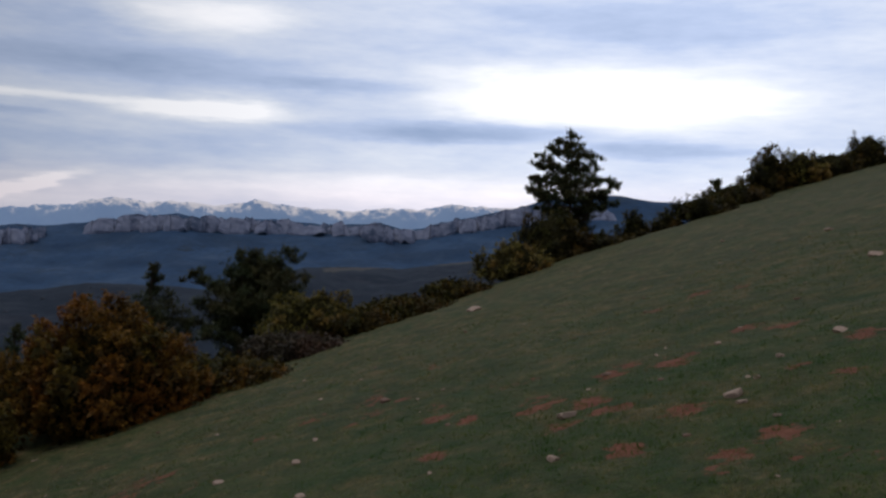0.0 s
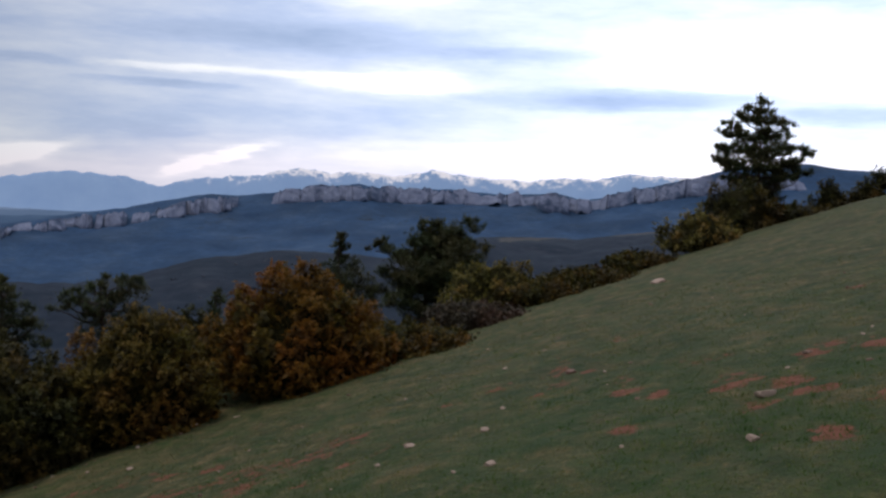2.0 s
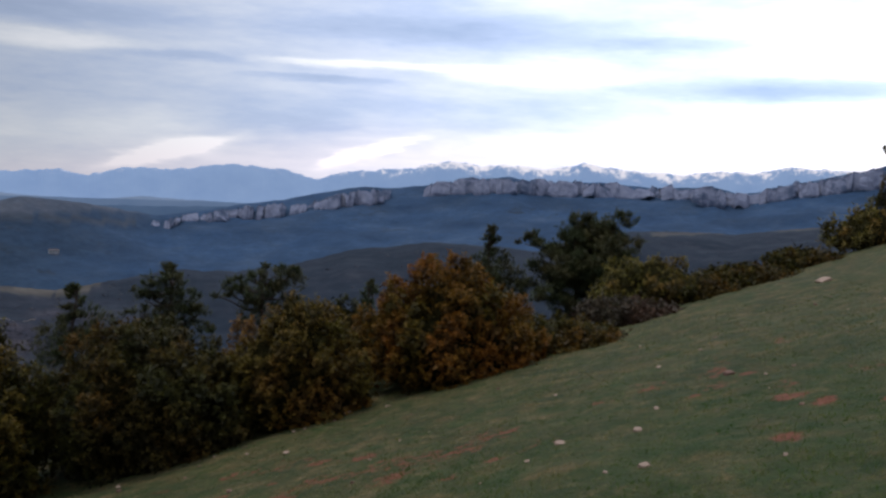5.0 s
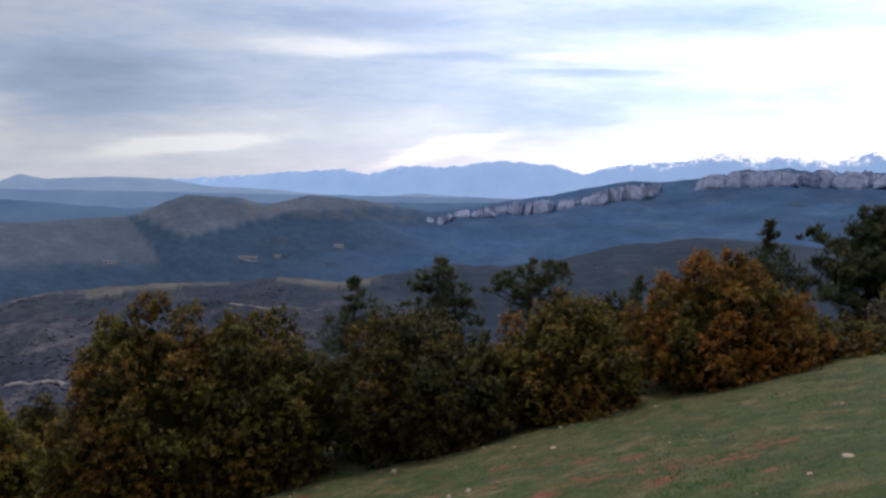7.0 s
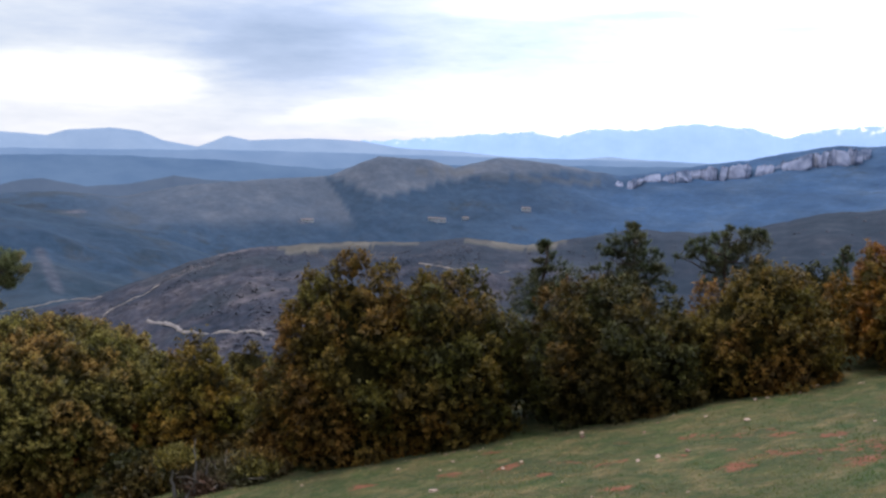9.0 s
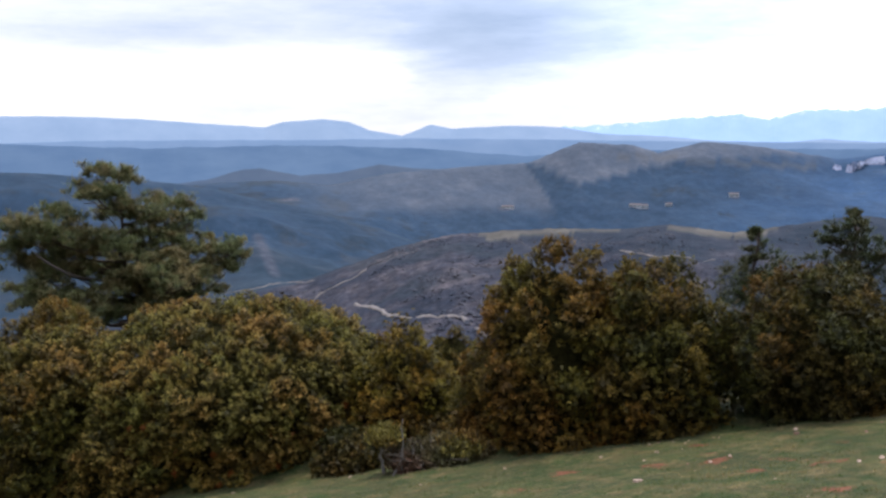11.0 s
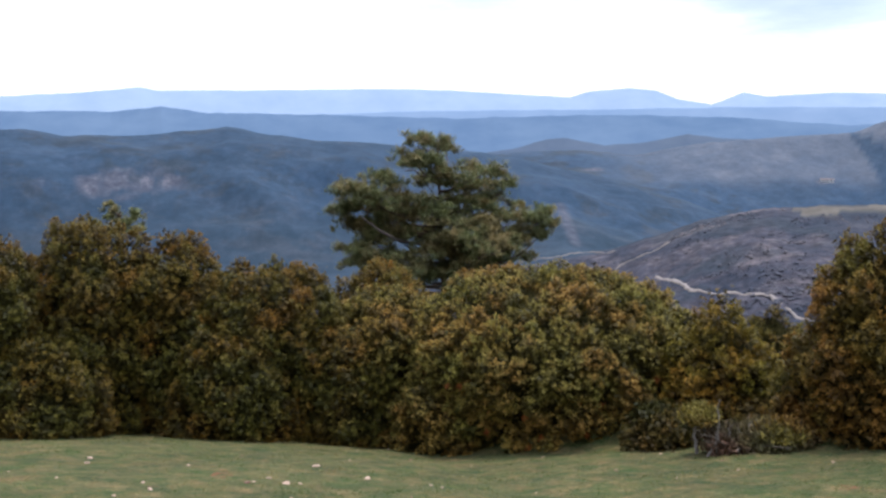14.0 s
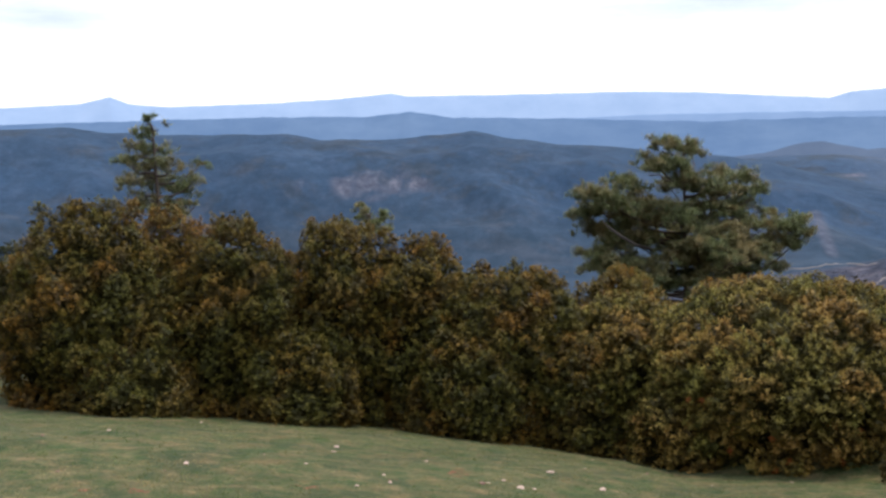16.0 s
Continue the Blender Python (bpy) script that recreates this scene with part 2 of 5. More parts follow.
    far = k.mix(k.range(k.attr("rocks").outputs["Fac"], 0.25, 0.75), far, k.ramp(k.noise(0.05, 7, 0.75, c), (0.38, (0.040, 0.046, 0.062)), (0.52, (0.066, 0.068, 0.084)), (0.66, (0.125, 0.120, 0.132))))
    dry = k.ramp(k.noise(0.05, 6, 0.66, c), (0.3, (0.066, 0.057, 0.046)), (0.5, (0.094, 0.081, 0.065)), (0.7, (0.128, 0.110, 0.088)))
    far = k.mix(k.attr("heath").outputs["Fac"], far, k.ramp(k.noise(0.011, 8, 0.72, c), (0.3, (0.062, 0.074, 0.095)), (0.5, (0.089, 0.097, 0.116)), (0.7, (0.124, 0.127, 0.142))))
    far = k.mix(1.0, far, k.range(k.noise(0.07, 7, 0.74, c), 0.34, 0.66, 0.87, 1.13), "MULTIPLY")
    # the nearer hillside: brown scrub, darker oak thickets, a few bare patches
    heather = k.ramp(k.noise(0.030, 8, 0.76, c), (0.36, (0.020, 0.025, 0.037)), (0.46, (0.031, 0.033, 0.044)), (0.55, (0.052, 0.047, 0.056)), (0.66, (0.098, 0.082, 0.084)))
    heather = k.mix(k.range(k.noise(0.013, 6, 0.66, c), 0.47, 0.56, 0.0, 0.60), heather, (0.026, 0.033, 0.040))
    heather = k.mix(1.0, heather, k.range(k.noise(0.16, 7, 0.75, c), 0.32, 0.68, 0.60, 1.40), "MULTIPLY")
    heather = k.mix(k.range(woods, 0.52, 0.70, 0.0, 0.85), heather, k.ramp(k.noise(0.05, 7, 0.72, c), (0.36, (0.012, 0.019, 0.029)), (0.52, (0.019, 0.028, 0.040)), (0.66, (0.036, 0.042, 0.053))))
    far = k.mix(slope, far, heather)
    far = k.mix(field, far, dry)
    bank = k.ramp(k.noise(2.0, 5, 0.65, c), (0.3, (0.016, 0.016, 0.009)), (0.7, (0.045, 0.040, 0.020)))
    far = k.mix(k.attr("bank").outputs["Fac"], far, bank)
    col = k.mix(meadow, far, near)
    h = k.math("ADD", k.math("MULTIPLY", k.noise(24.0, 5, 0.7, c), 0.6), k.noise(5.0, 4, 0.6, c))
    k.bump(h, 0.6, 0.06)
    # little sheen on nearer slopes; the stronger far sheen stands in for haze
    k.put(k.bsdf.inputs["Specular IOR Level"], k.attr("sheen").outputs["Fac"])
    return k.done(col)


def leaf_material(name, dark, mid, tip, share=0.15, other=(1.0, 1.0, 1.0)):
    """Leaves paler on the young shoots and darkened inward, shade put into the colour, with sprigs and plumes of
    differing tone.
    """
    k = Nodes(name, 0.7)
    c = k.coord()
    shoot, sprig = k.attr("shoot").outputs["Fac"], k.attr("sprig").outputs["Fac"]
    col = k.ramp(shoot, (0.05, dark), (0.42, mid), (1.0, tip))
    col = k.mix(k.range(k.attr("plume").outputs["Fac"], 0.50, 0.85), col, k.mix(1.0, col, other, "MULTIPLY"))
    col = k.mix(k.range(k.noise(1.1, 4, 0.6, c), 0.42, 0.62), k.mix(1.0, col, (0.80, 0.95, 0.80), "MULTIPLY"), k.mix(1.0, col, (1.20, 1.02, 0.95), "MULTIPLY"))
    tone = k.ramp(sprig, (0.0, (0.78, 0.81, 0.78)), (0.45, (0.96, 0.98, 0.95)), (0.85, (1.12, 1.08, 1.02)), (1.0, (1.25, 1.18, 1.10)))
    col = k.mix(1.0, col, tone, "MULTIPLY")
    col = k.mix(1.0, col, k.ramp(k.island(), (0.0, (0.84, 0.85, 0.84)), (1.0, (1.16, 1.15, 1.12))), "MULTIPLY")
    k.bsdf.inputs["Specular IOR Level"].default_value = 0.2
    return k.leafy(col, share)


def plain_material(name, a, b, scale, rough=0.9, bump=0.0, stretch=(1, 1, 1)):
    k = Nodes(name, rough)
    v = k.scaled(*stretch)
    n = k.noise(scale, 6, 0.65, v)
    if bump:
        k.bump(n, 0.7, bump)
    return k.done(k.mix(k.range(k.noise(scale * 5, 4, 0.7, v), 0.3, 0.75, 0.0, 0.6), k.ramp(n, (0.3, a), (0.7, b)), a))


GROUND = ground_material()
JUNIPER_GREEN = leaf_material("juniper_green", (0.036, 0.027, 0.005), (0.073, 0.053, 0.008), (0.150, 0.104, 0.018), other=(1.15, 0.95, 0.8))
JUNIPER_OCHRE = leaf_material("juniper_ochre", (0.054, 0.036, 0.007), (0.116, 0.075, 0.013), (0.315, 0.204, 0.055), other=(0.86, 0.95, 0.85))
JUNIPER_RUST = leaf_material("juniper_rust", (0.082, 0.037, 0.005), (0.170, 0.073, 0.008), (0.300, 0.122, 0.014), other=(0.66, 0.88, 0.9))
JUNIPER_BROWN = leaf_material("juniper_brown", (0.060, 0.034, 0.006), (0.128, 0.070, 0.011), (0.235, 0.128, 0.024), other=(0.78, 0.95, 0.9))
# darkened copy of the green leaves: shade put into the colour of dim bushes
JUNIPER_DARKENED = leaf_material("juniper_darkened", (0.026, 0.021, 0.005), (0.052, 0.041, 0.008), (0.096, 0.072, 0.015), other=(1.2, 0.98, 0.8))
JUNIPER_YELLOW = leaf_material("juniper_yellow", (0.058, 0.034, 0.004), (0.128, 0.075, 0.008), (0.240, 0.140, 0.017), other=(0.85, 0.95, 0.9))
PINE_NEEDLE = leaf_material("pine_needles", (0.066, 0.063, 0.027), (0.142, 0.132, 0.058), (0.245, 0.212, 0.102))
PINE_DARK = leaf_material("dark_pine_needles", (0.030, 0.033, 0.015), (0.064, 0.066, 0.028), (0.120, 0.114, 0.050))
FADED_LEAF = leaf_material("faded_leaves", (0.045, 0.034, 0.016), (0.105, 0.076, 0.036), (0.190, 0.138, 0.072))
HEATHER_LEAF = leaf_material("heathery_leaves", (0.045, 0.027, 0.018), (0.090, 0.056, 0.038), (0.150, 0.100, 0.072))
RED_LEAF = leaf_material("withered_leaves", (0.10, 0.035, 0.008), (0.22, 0.065, 0.014), (0.32, 0.10, 0.025))
# twigs with the shade inside the crowns put into their colour; also farm windows
TWIG_SHADE = plain_material("twig_shade", (0.010, 0.009, 0.003), (0.044, 0.036, 0.011), 9.0, bump=0.15)
TWIG_SHADE.node_tree.nodes["Principled BSDF"].inputs["Specular IOR Level"].default_value = 0.02
BARK = plain_material("pine_bark", (0.05, 0.035, 0.025), (0.15, 0.10, 0.07), 7.0, bump=0.02, stretch=(3, 3, 1))
DRY_WOOD = plain_material("grey_dry_wood", (0.065, 0.050, 0.038), (0.15, 0.12, 0.095), 9.0, stretch=(3, 3, 1))
PALE_WOOD = plain_material("bleached_wood", (0.16, 0.135, 0.115), (0.30, 0.26, 0.225), 9.0, stretch=(3, 3, 1))
STONE = plain_material("pale_limestone", (0.33, 0.215, 0.150), (0.56, 0.40, 0.295), 6.0, bump=0.01)
RED_STONE = plain_material("reddish_stone", (0.17, 0.088, 0.060), (0.32, 0.19, 0.14), 6.0, bump=0.01)
TRACK = plain_material("track_gravel", (0.16, 0.132, 0.115), (0.27, 0.225, 0.195), 0.2)


def cliff_material():
    k = Nodes("cliff_limestone", 1.0)
    k.bsdf.inputs["Specular IOR Level"].default_value = 0.0
    v = k.scaled(1, 1, 0.30)
    # rock and ledge colours carry a blue tint painted in for haze
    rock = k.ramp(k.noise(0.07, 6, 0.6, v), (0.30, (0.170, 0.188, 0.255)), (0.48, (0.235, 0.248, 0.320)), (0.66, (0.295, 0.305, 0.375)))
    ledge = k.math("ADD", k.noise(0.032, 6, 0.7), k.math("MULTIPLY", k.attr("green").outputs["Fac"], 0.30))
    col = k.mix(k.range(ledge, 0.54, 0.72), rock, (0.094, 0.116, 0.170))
    k.bump(k.noise(0.09, 6, 0.7, v), 0.3, 2.0)
    return k.done(col)


CLIFF_ROCK = cliff_material()


# ---- the lie of the land ----
EDGE = line([(-180, 60), (-60, 60), (-24, 40), (-19, 36), (-13.4, 28.6), (-7, 25.6), (-2, 21.3), (4, 19.4), (6.2, 18.6), (13.7, 14.9), (21.5, 14.1),
             (31, 13.3), (40, 12.9), (50, 13.0), (56, 13.1), (62, 13.9), (74, 15.1), (83, 17), (101, 17), (116, 18), (150, 40), (180, 60)])
NEAR_HILL = line([(-180, -6), (-60, -3), (-25, -1), (-12, -1.2), (-2.7, -1.61), (2.2, -2.31), (8.3, -2.44), (13.1, -3.98), (15.5, -3.74), (19.8, -3.57),
                  (24.9, -4.24), (28.2, -5.16), (31.5, -5.66), (34.8, -5.6), (38.8, -6.3), (41.3, -6.8), (45.1, -6.42), (47.7, -6.7), (54.3, -6.9),
                  (57.7, -7.15), (61.1, -8.0), (66.2, -9.9), (69.6, -10.5), (80, -12.5), (120, -14), (180, -8)])
NEAR_R = line([(-180, 700), (-10, 1150), (6, 1100), (13, 760), (40, 680), (66, 620), (180, 600)])
DARK_HILL = line([(-180, -4), (-25, -3), (10, -4.4), (25, -6), (40, -8), (52, -9), (59.9, -7.6), (61.6, -6.95), (65, -5.95), (70, -4.74), (73.7, -3.96),
                  (76.3, -3.66), (79.7, -3.37), (83.7, -3.05), (86.6, -2.55), (88.8, -2.14), (92.3, -2.4), (94.8, -2.49), (97.7, -2.39), (99, -2.04),
                  (103, -1.94), (109.3, -1.53), (112, -1.1), (115, -1.14), (125, -1.2), (180, -4)])
CLIFF_RIDGE = line([(-180, 0), (-60, 0.5), (-25, 1.2), (-13.6, 2.06), (-11.7, 2.17), (-10.2, 2.46), (-5.8, 2.0), (-4.1, 1.44), (-2.1, 1.0), (-0.4, 0.58), (0.9, 0.19),
                    (2.3, -0.1), (3.5, 0.3), (7.2, 0.12), (10.2, 0.36), (11.7, 0.29), (14.0, 0.22), (15.5, 0.5), (18.3, 0.08), (20.4, -0.2),
                    (22.7, -0.48), (24.0, -0.38), (25.6, -0.66), (26.3, -0.83), (27.7, -1.08), (28.8, -1.38), (31, -1.68), (32, -1.9), (34.3, -2.3), (36, -2.5), (40, -1.9),
                    (43.1, -1.6), (45.7, -2.3), (47, -1.85), (50.2, -1.68), (52, -2.43), (53.1, -2.92), (56.7, -3.17), (61.7, -3.6), (65, -4.27),
                    (68.4, -3.92), (72, -4.05), (90, -5), (125, -5), (180, -2)])
CLIFF_R = line([(-180, 2300), (28, 2300), (36, 2050), (50, 1850), (60, 1750), (180, 1750)])
MIDDLE_RIDGE = line([(-180, -1), (25, -1.8), (40, -2), (48, -2.2), (53.5, -2.5), (59.4, -2.05), (66.4, -1.83), (75.6, -1.94), (79, -1.79), (84.6, -1.55),
                     (89.7, -1.35), (92.4, -0.91), (95, -1.13), (100.7, -0.99), (110, -0.9), (180, -1)])
FAR_RIDGE = line([(-180, -1), (25, -1.8), (33, -1.6), (36.7, -1.43), (39.4, -1.7), (42.7, -1.55), (45.4, -1.31), (49.1, -1.18), (51.1, -0.82), (54.4, -0.7),
                  (57.7, -0.9), (59, -0.65), (60.7, -1.31), (62.6, -0.97), (63.8, -0.47), (65.4, -0.32), (67.7, -0.48), (68.7, -0.79), (73, -0.5),
                  (75.6, -0.29), (79.3, -0.14), (88.7, -0.08), (92.5, -0.02), (93.4, 0.18), (96.5, -0.04), (99.8, -0.17), (106.1, -0.22), (108.3, 0.0),
                  (109.3, 0.44), (110.9, 0.09), (115, 0.0), (180, -1)])
SNOW_RANGE = line([(-180, -1), (-60, 0.5), (-25, 1.5), (-3.1, 1.47), (-0.4, 1.55), (1.6, 1.18), (3.6, 1.24), (5.6, 0.93), (7.6, 1.02), (9.6, 1.21), (11.2, 1.38),
                   (13.5, 0.96), (15.1, 1.2), (17.2, 1.04), (19, 1.28), (21.7, 0.72), (25, 0.46), (27, -0.1), (28.7, 0.41), (31.6, 0.6), (35, 0.18),
                   (37.7, 0.19), (39.7, -0.3), (41.1, -0.05), (44.3, -0.28), (46.9, -0.5), (49.4, -0.73), (60, -1.3), (180, -2)])


def tan_deg(e):
    return np.tan(np.radians(e))


def polar(az, r):
    a = np.radians(az)
    return -r * np.sin(a), r * np.cos(a)


def azimuth(x, y):
    return np.degrees(np.arctan2(-np.asarray(x, float), np.asarray(y, float)))


def meadow_height(x, y):
    base = 0.295 * np.asarray(x, float)
    base = np.where(x > 0, 14 * np.tanh(base / 14), base)
    back = clamp01(-x / 10) * 2.0 * (1 - np.exp(-np.maximum(0, 3.3 - y) / 10))
    return base + back + 0.05 * fbm(x * 0.5, y * 0.5, 3, 3) + 0.018 * fbm(x * 3.0, y * 3.0, 3, 5)


def height(x, y):
    """The whole country: the sloping meadow, its brink, and the hills and valleys beyond."""
    x, y = np.asarray(x, float), np.asarray(y, float)
    az, r = azimuth(x, y), np.hypot(x, y)
    edge = EDGE(az)
    ex, ey = polar(az, np.minimum(r, edge))
    z = meadow_height(ex, ey)
    over = np.maximum(0, r - edge)
    run = np.minimum(over, 90)
    z = z - 0.016 * np.minimum(run, 14) ** 2 - 0.45 * np.maximum(0, run - 14) + 0.25 * smooth(0, 6, over) * fbm(x * 0.15, y * 0.15, 3, 21)
    r1, r2, r3 = NEAR_R(az), 1300.0, CLIFF_R(az)
    z0 = z
    wob1 = 0.10 * fbm(az * 0.9, az * 0 + 1.5, 4, 31) + 0.03 * fbm(az * 6, r / 300, 2, 33)
    wob2 = 0.10 * fbm(az * 0.6, az * 0 + 3.5, 4, 41)
    wob3 = 0.06 * fbm(az * 1.6, az * 0 + 6.5, 4, 51)
    c1 = EYE + r1 * tan_deg(NEAR_HILL(az) + wob1)
    c2 = EYE + r2 * tan_deg(DARK_HILL(az) + wob2)
    c3 = EYE + r3 * tan_deg(CLIFF_RIDGE(az) + wob3)
    v1 = np.minimum(c1 - 35, EYE + 330 * tan_deg(-16.5))
    v2 = np.minimum(np.minimum(c1, c2) - 25, -105)
    v3 = np.minimum(np.minimum(c2, c3) - 20, -110)

    def blend(a, b, za, zb):
        return za + (zb - za) * smooth(a, b, r)

    out = z0
    edge_end = edge + 90
    out = np.where(r > edge_end, blend(edge_end, 330 + 0 * r1, z0, v1), out)
    out = np.where(r > 330, v1 + (c1 - v1) * np.sin(clamp01((r - 330) / (r1 - 330)) * np.pi / 2) ** 1.15, out)
    m12 = np.minimum(r1 + 220, 0.5 * (r1 + r2) + 60)
    out = np.where(r > r1, blend(r1, m12, c1, v2), out)
    out = np.where(r > m12, blend(m12, r2 + 0 * r1, v2, c2), out)
    m23 = r2 + 0.25 * (r3 - r2)
    out = np.where(r > r2, blend(r2 + 0 * r1, m23, c2, v3), out)
    out = np.where(r > m23, v3 + (c3 - v3) * clamp01((r - m23) / (r3 - m23)) ** 1.25, out)
    out = np.where(r > r3, blend(r3, r3 + 500, c3, np.minimum(c3 - 60, -120)), out)
    rough = smooth(120, 420, r) * np.sin(np.pi * clamp01((r - 330) / np.maximum(r1 - 330, 1))) * (r < r1)
    rough2 = np.sin(np.pi * clamp01((r - m12) / (r2 - m12))) * (r > m12) * (r < r2)
    rough3 = np.sin(np.pi * clamp01((r - m23) / (r3 - m23))) * (r > m23) * (r < r3)
    out = out + rough * (9 * fbm(x / 70, y / 70, 4, 61)) + rough2 * (26 * fbm(x / 190, y / 190, 5, 63) - 30 * np.abs(fbm(x / 150, y / 150, 3, 67)) + 9) + rough3 * (20 * fbm(x / 230, y / 230, 4, 65))
    return out


def ground_at(x, y):
    return float(height(np.array([x]), np.array([y]))[0])


def beyond(az, el, r0=120.0, r1=2400.0):
    """Where a line of sight from the standpoint meets the far country."""
    r = np.geomspace(r0, r1, 900)
    x, y = polar(az, r)
    hit = height(x, y) >= EYE + r * tan_deg(el)
    k = int(np.argmax(hit)) if hit.any() else len(r) - 1
    return float(x[k]), float(y[k]), float(r[k])


def mesh_object(name, verts, faces, material, smooth_faces=True, parent=None):
    """One mesh from numpy arrays; faces are quads or triangles of one kind."""
    me = bpy.data.meshes.new(name)
    n, k = faces.shape
    me.vertices.add(len(verts))
    me.vertices.foreach_set("co", np.ascontiguousarray(verts, dtype=np.float32).ravel())
    me.loops.add(n * k)
    me.loops.foreach_set("vertex_index", np.ascontiguousarray(faces, dtype=np.int32).ravel())
    me.polygons.add(n)
    me.polygons.foreach_set("loop_start", np.arange(0, n * k, k, dtype=np.int32))
    me.polygons.foreach_set("use_smooth", np.full(n, smooth_faces))
    me.update(calc_edges=True)
    for mt in material if isinstance(material, (list, tuple)) else [material]:
        me.materials.append(mt)
    ob = new(name, me)
    ob.parent = parent
    return ob


def grid_faces(rows, cols, wrap=False):
    i, j = np.meshgrid(np.arange(rows - 1), np.arange(cols if wrap else cols - 1), indexing="ij")
    jn = (j + 1) % cols
    return np.stack([i * cols + j, i * cols + jn, (i + 1) * cols + jn, (i + 1) * cols + j], -1).reshape(-1, 4)


FIELD_WEST = line([(56.5, -6.95), (55.2, -7.59), (53.4, -7.24), (51.6, -7.12), (50.1, -6.94), (47.5, -6.75)])
FIELD_EAST = line([(45.5, -6.45), (42.9, -7.02), (40.5, -7.08), (38.8, -6.5)])
HEATH_LINE = line([(53.5, -2.7), (52, -3.3), (50.1, -4.2), (47.9, -3.6), (45.9, -2.95), (43.9, -2.6), (41.2, -2.5), (38.5, -2.25), (36.5, -3.0)])
SOIL = [(-0.8, 9.1), (-1.8, 9.6), (-0.1, 8.4), (0.6, 7.6), (1.2, 7.0), (2.4, 11.5), (2.7, 8.9), (2.9, 8.6), (1.8, 5.6), (1.5, 5.4), (2.0, 8.3), (1.4, 8.3),
        (3.0, 11.8), (3.1, 16.0), (5.4, 17.3), (-2.0, 8.1), (-2.3, 7.8), (-3.2, 7.7), (-4.5, 8.9), (-5.7, 9.4), (-6.4, 9.0), (-1.5, 10.2), (-7.4, 8.1),
        (-4.2, 7.6), (-5.6, 9.2), (-3.9, 8.0), (-10.4, 9.1), (-7.0, 7.7), (-4.9, 6.8), (-8.4, 6.9), (-8.0, -3.1), (-8.1, -2.7), (-8.1, 6.0)]

BARE_SPOTS = [(-0.85, 9.07), (-0.08, 8.44), (0.17, 8.02), (0.61, 7.73), (0.78, 7.78), (1.36, 8.41), (1.56, 8.56), (1.81, 8.18), (1.13, 7.10), (1.24, 7.04), (1.50, 6.58), (0.78, 6.93), (1.05, 5.99), (-0.43, 9.91), (1.06, 7.46), (-0.09, 6.99),
              (2.42, 11.47), (3.03, 11.89), (2.67, 8.94), (2.89, 8.53), (2.03, 8.31), (1.80, 8.15), (1.36, 8.37), (1.18, 7.01), (1.54, 6.51), (1.05, 5.91), (1.51, 5.34), (1.83, 5.55), (3.05, 7.37), (2.60, 6.50), (2.42, 6.93), (3.10, 15.72), (3.47, 11.62), (-2.32, 7.83), (-3.17, 7.66), (-4.50, 8.92), (-3.91, 8.01), (-4.23, 7.64), (-3.92, 8.84), (-2.51, 8.95), (-2.55, 7.36)]

LOWER_SPOTS = [(-10.22, 8.87), (-7.02, 7.82), (-7.61, 7.50), (-8.41, 6.89), (-4.89, 6.84), (-6.11, 7.35)]


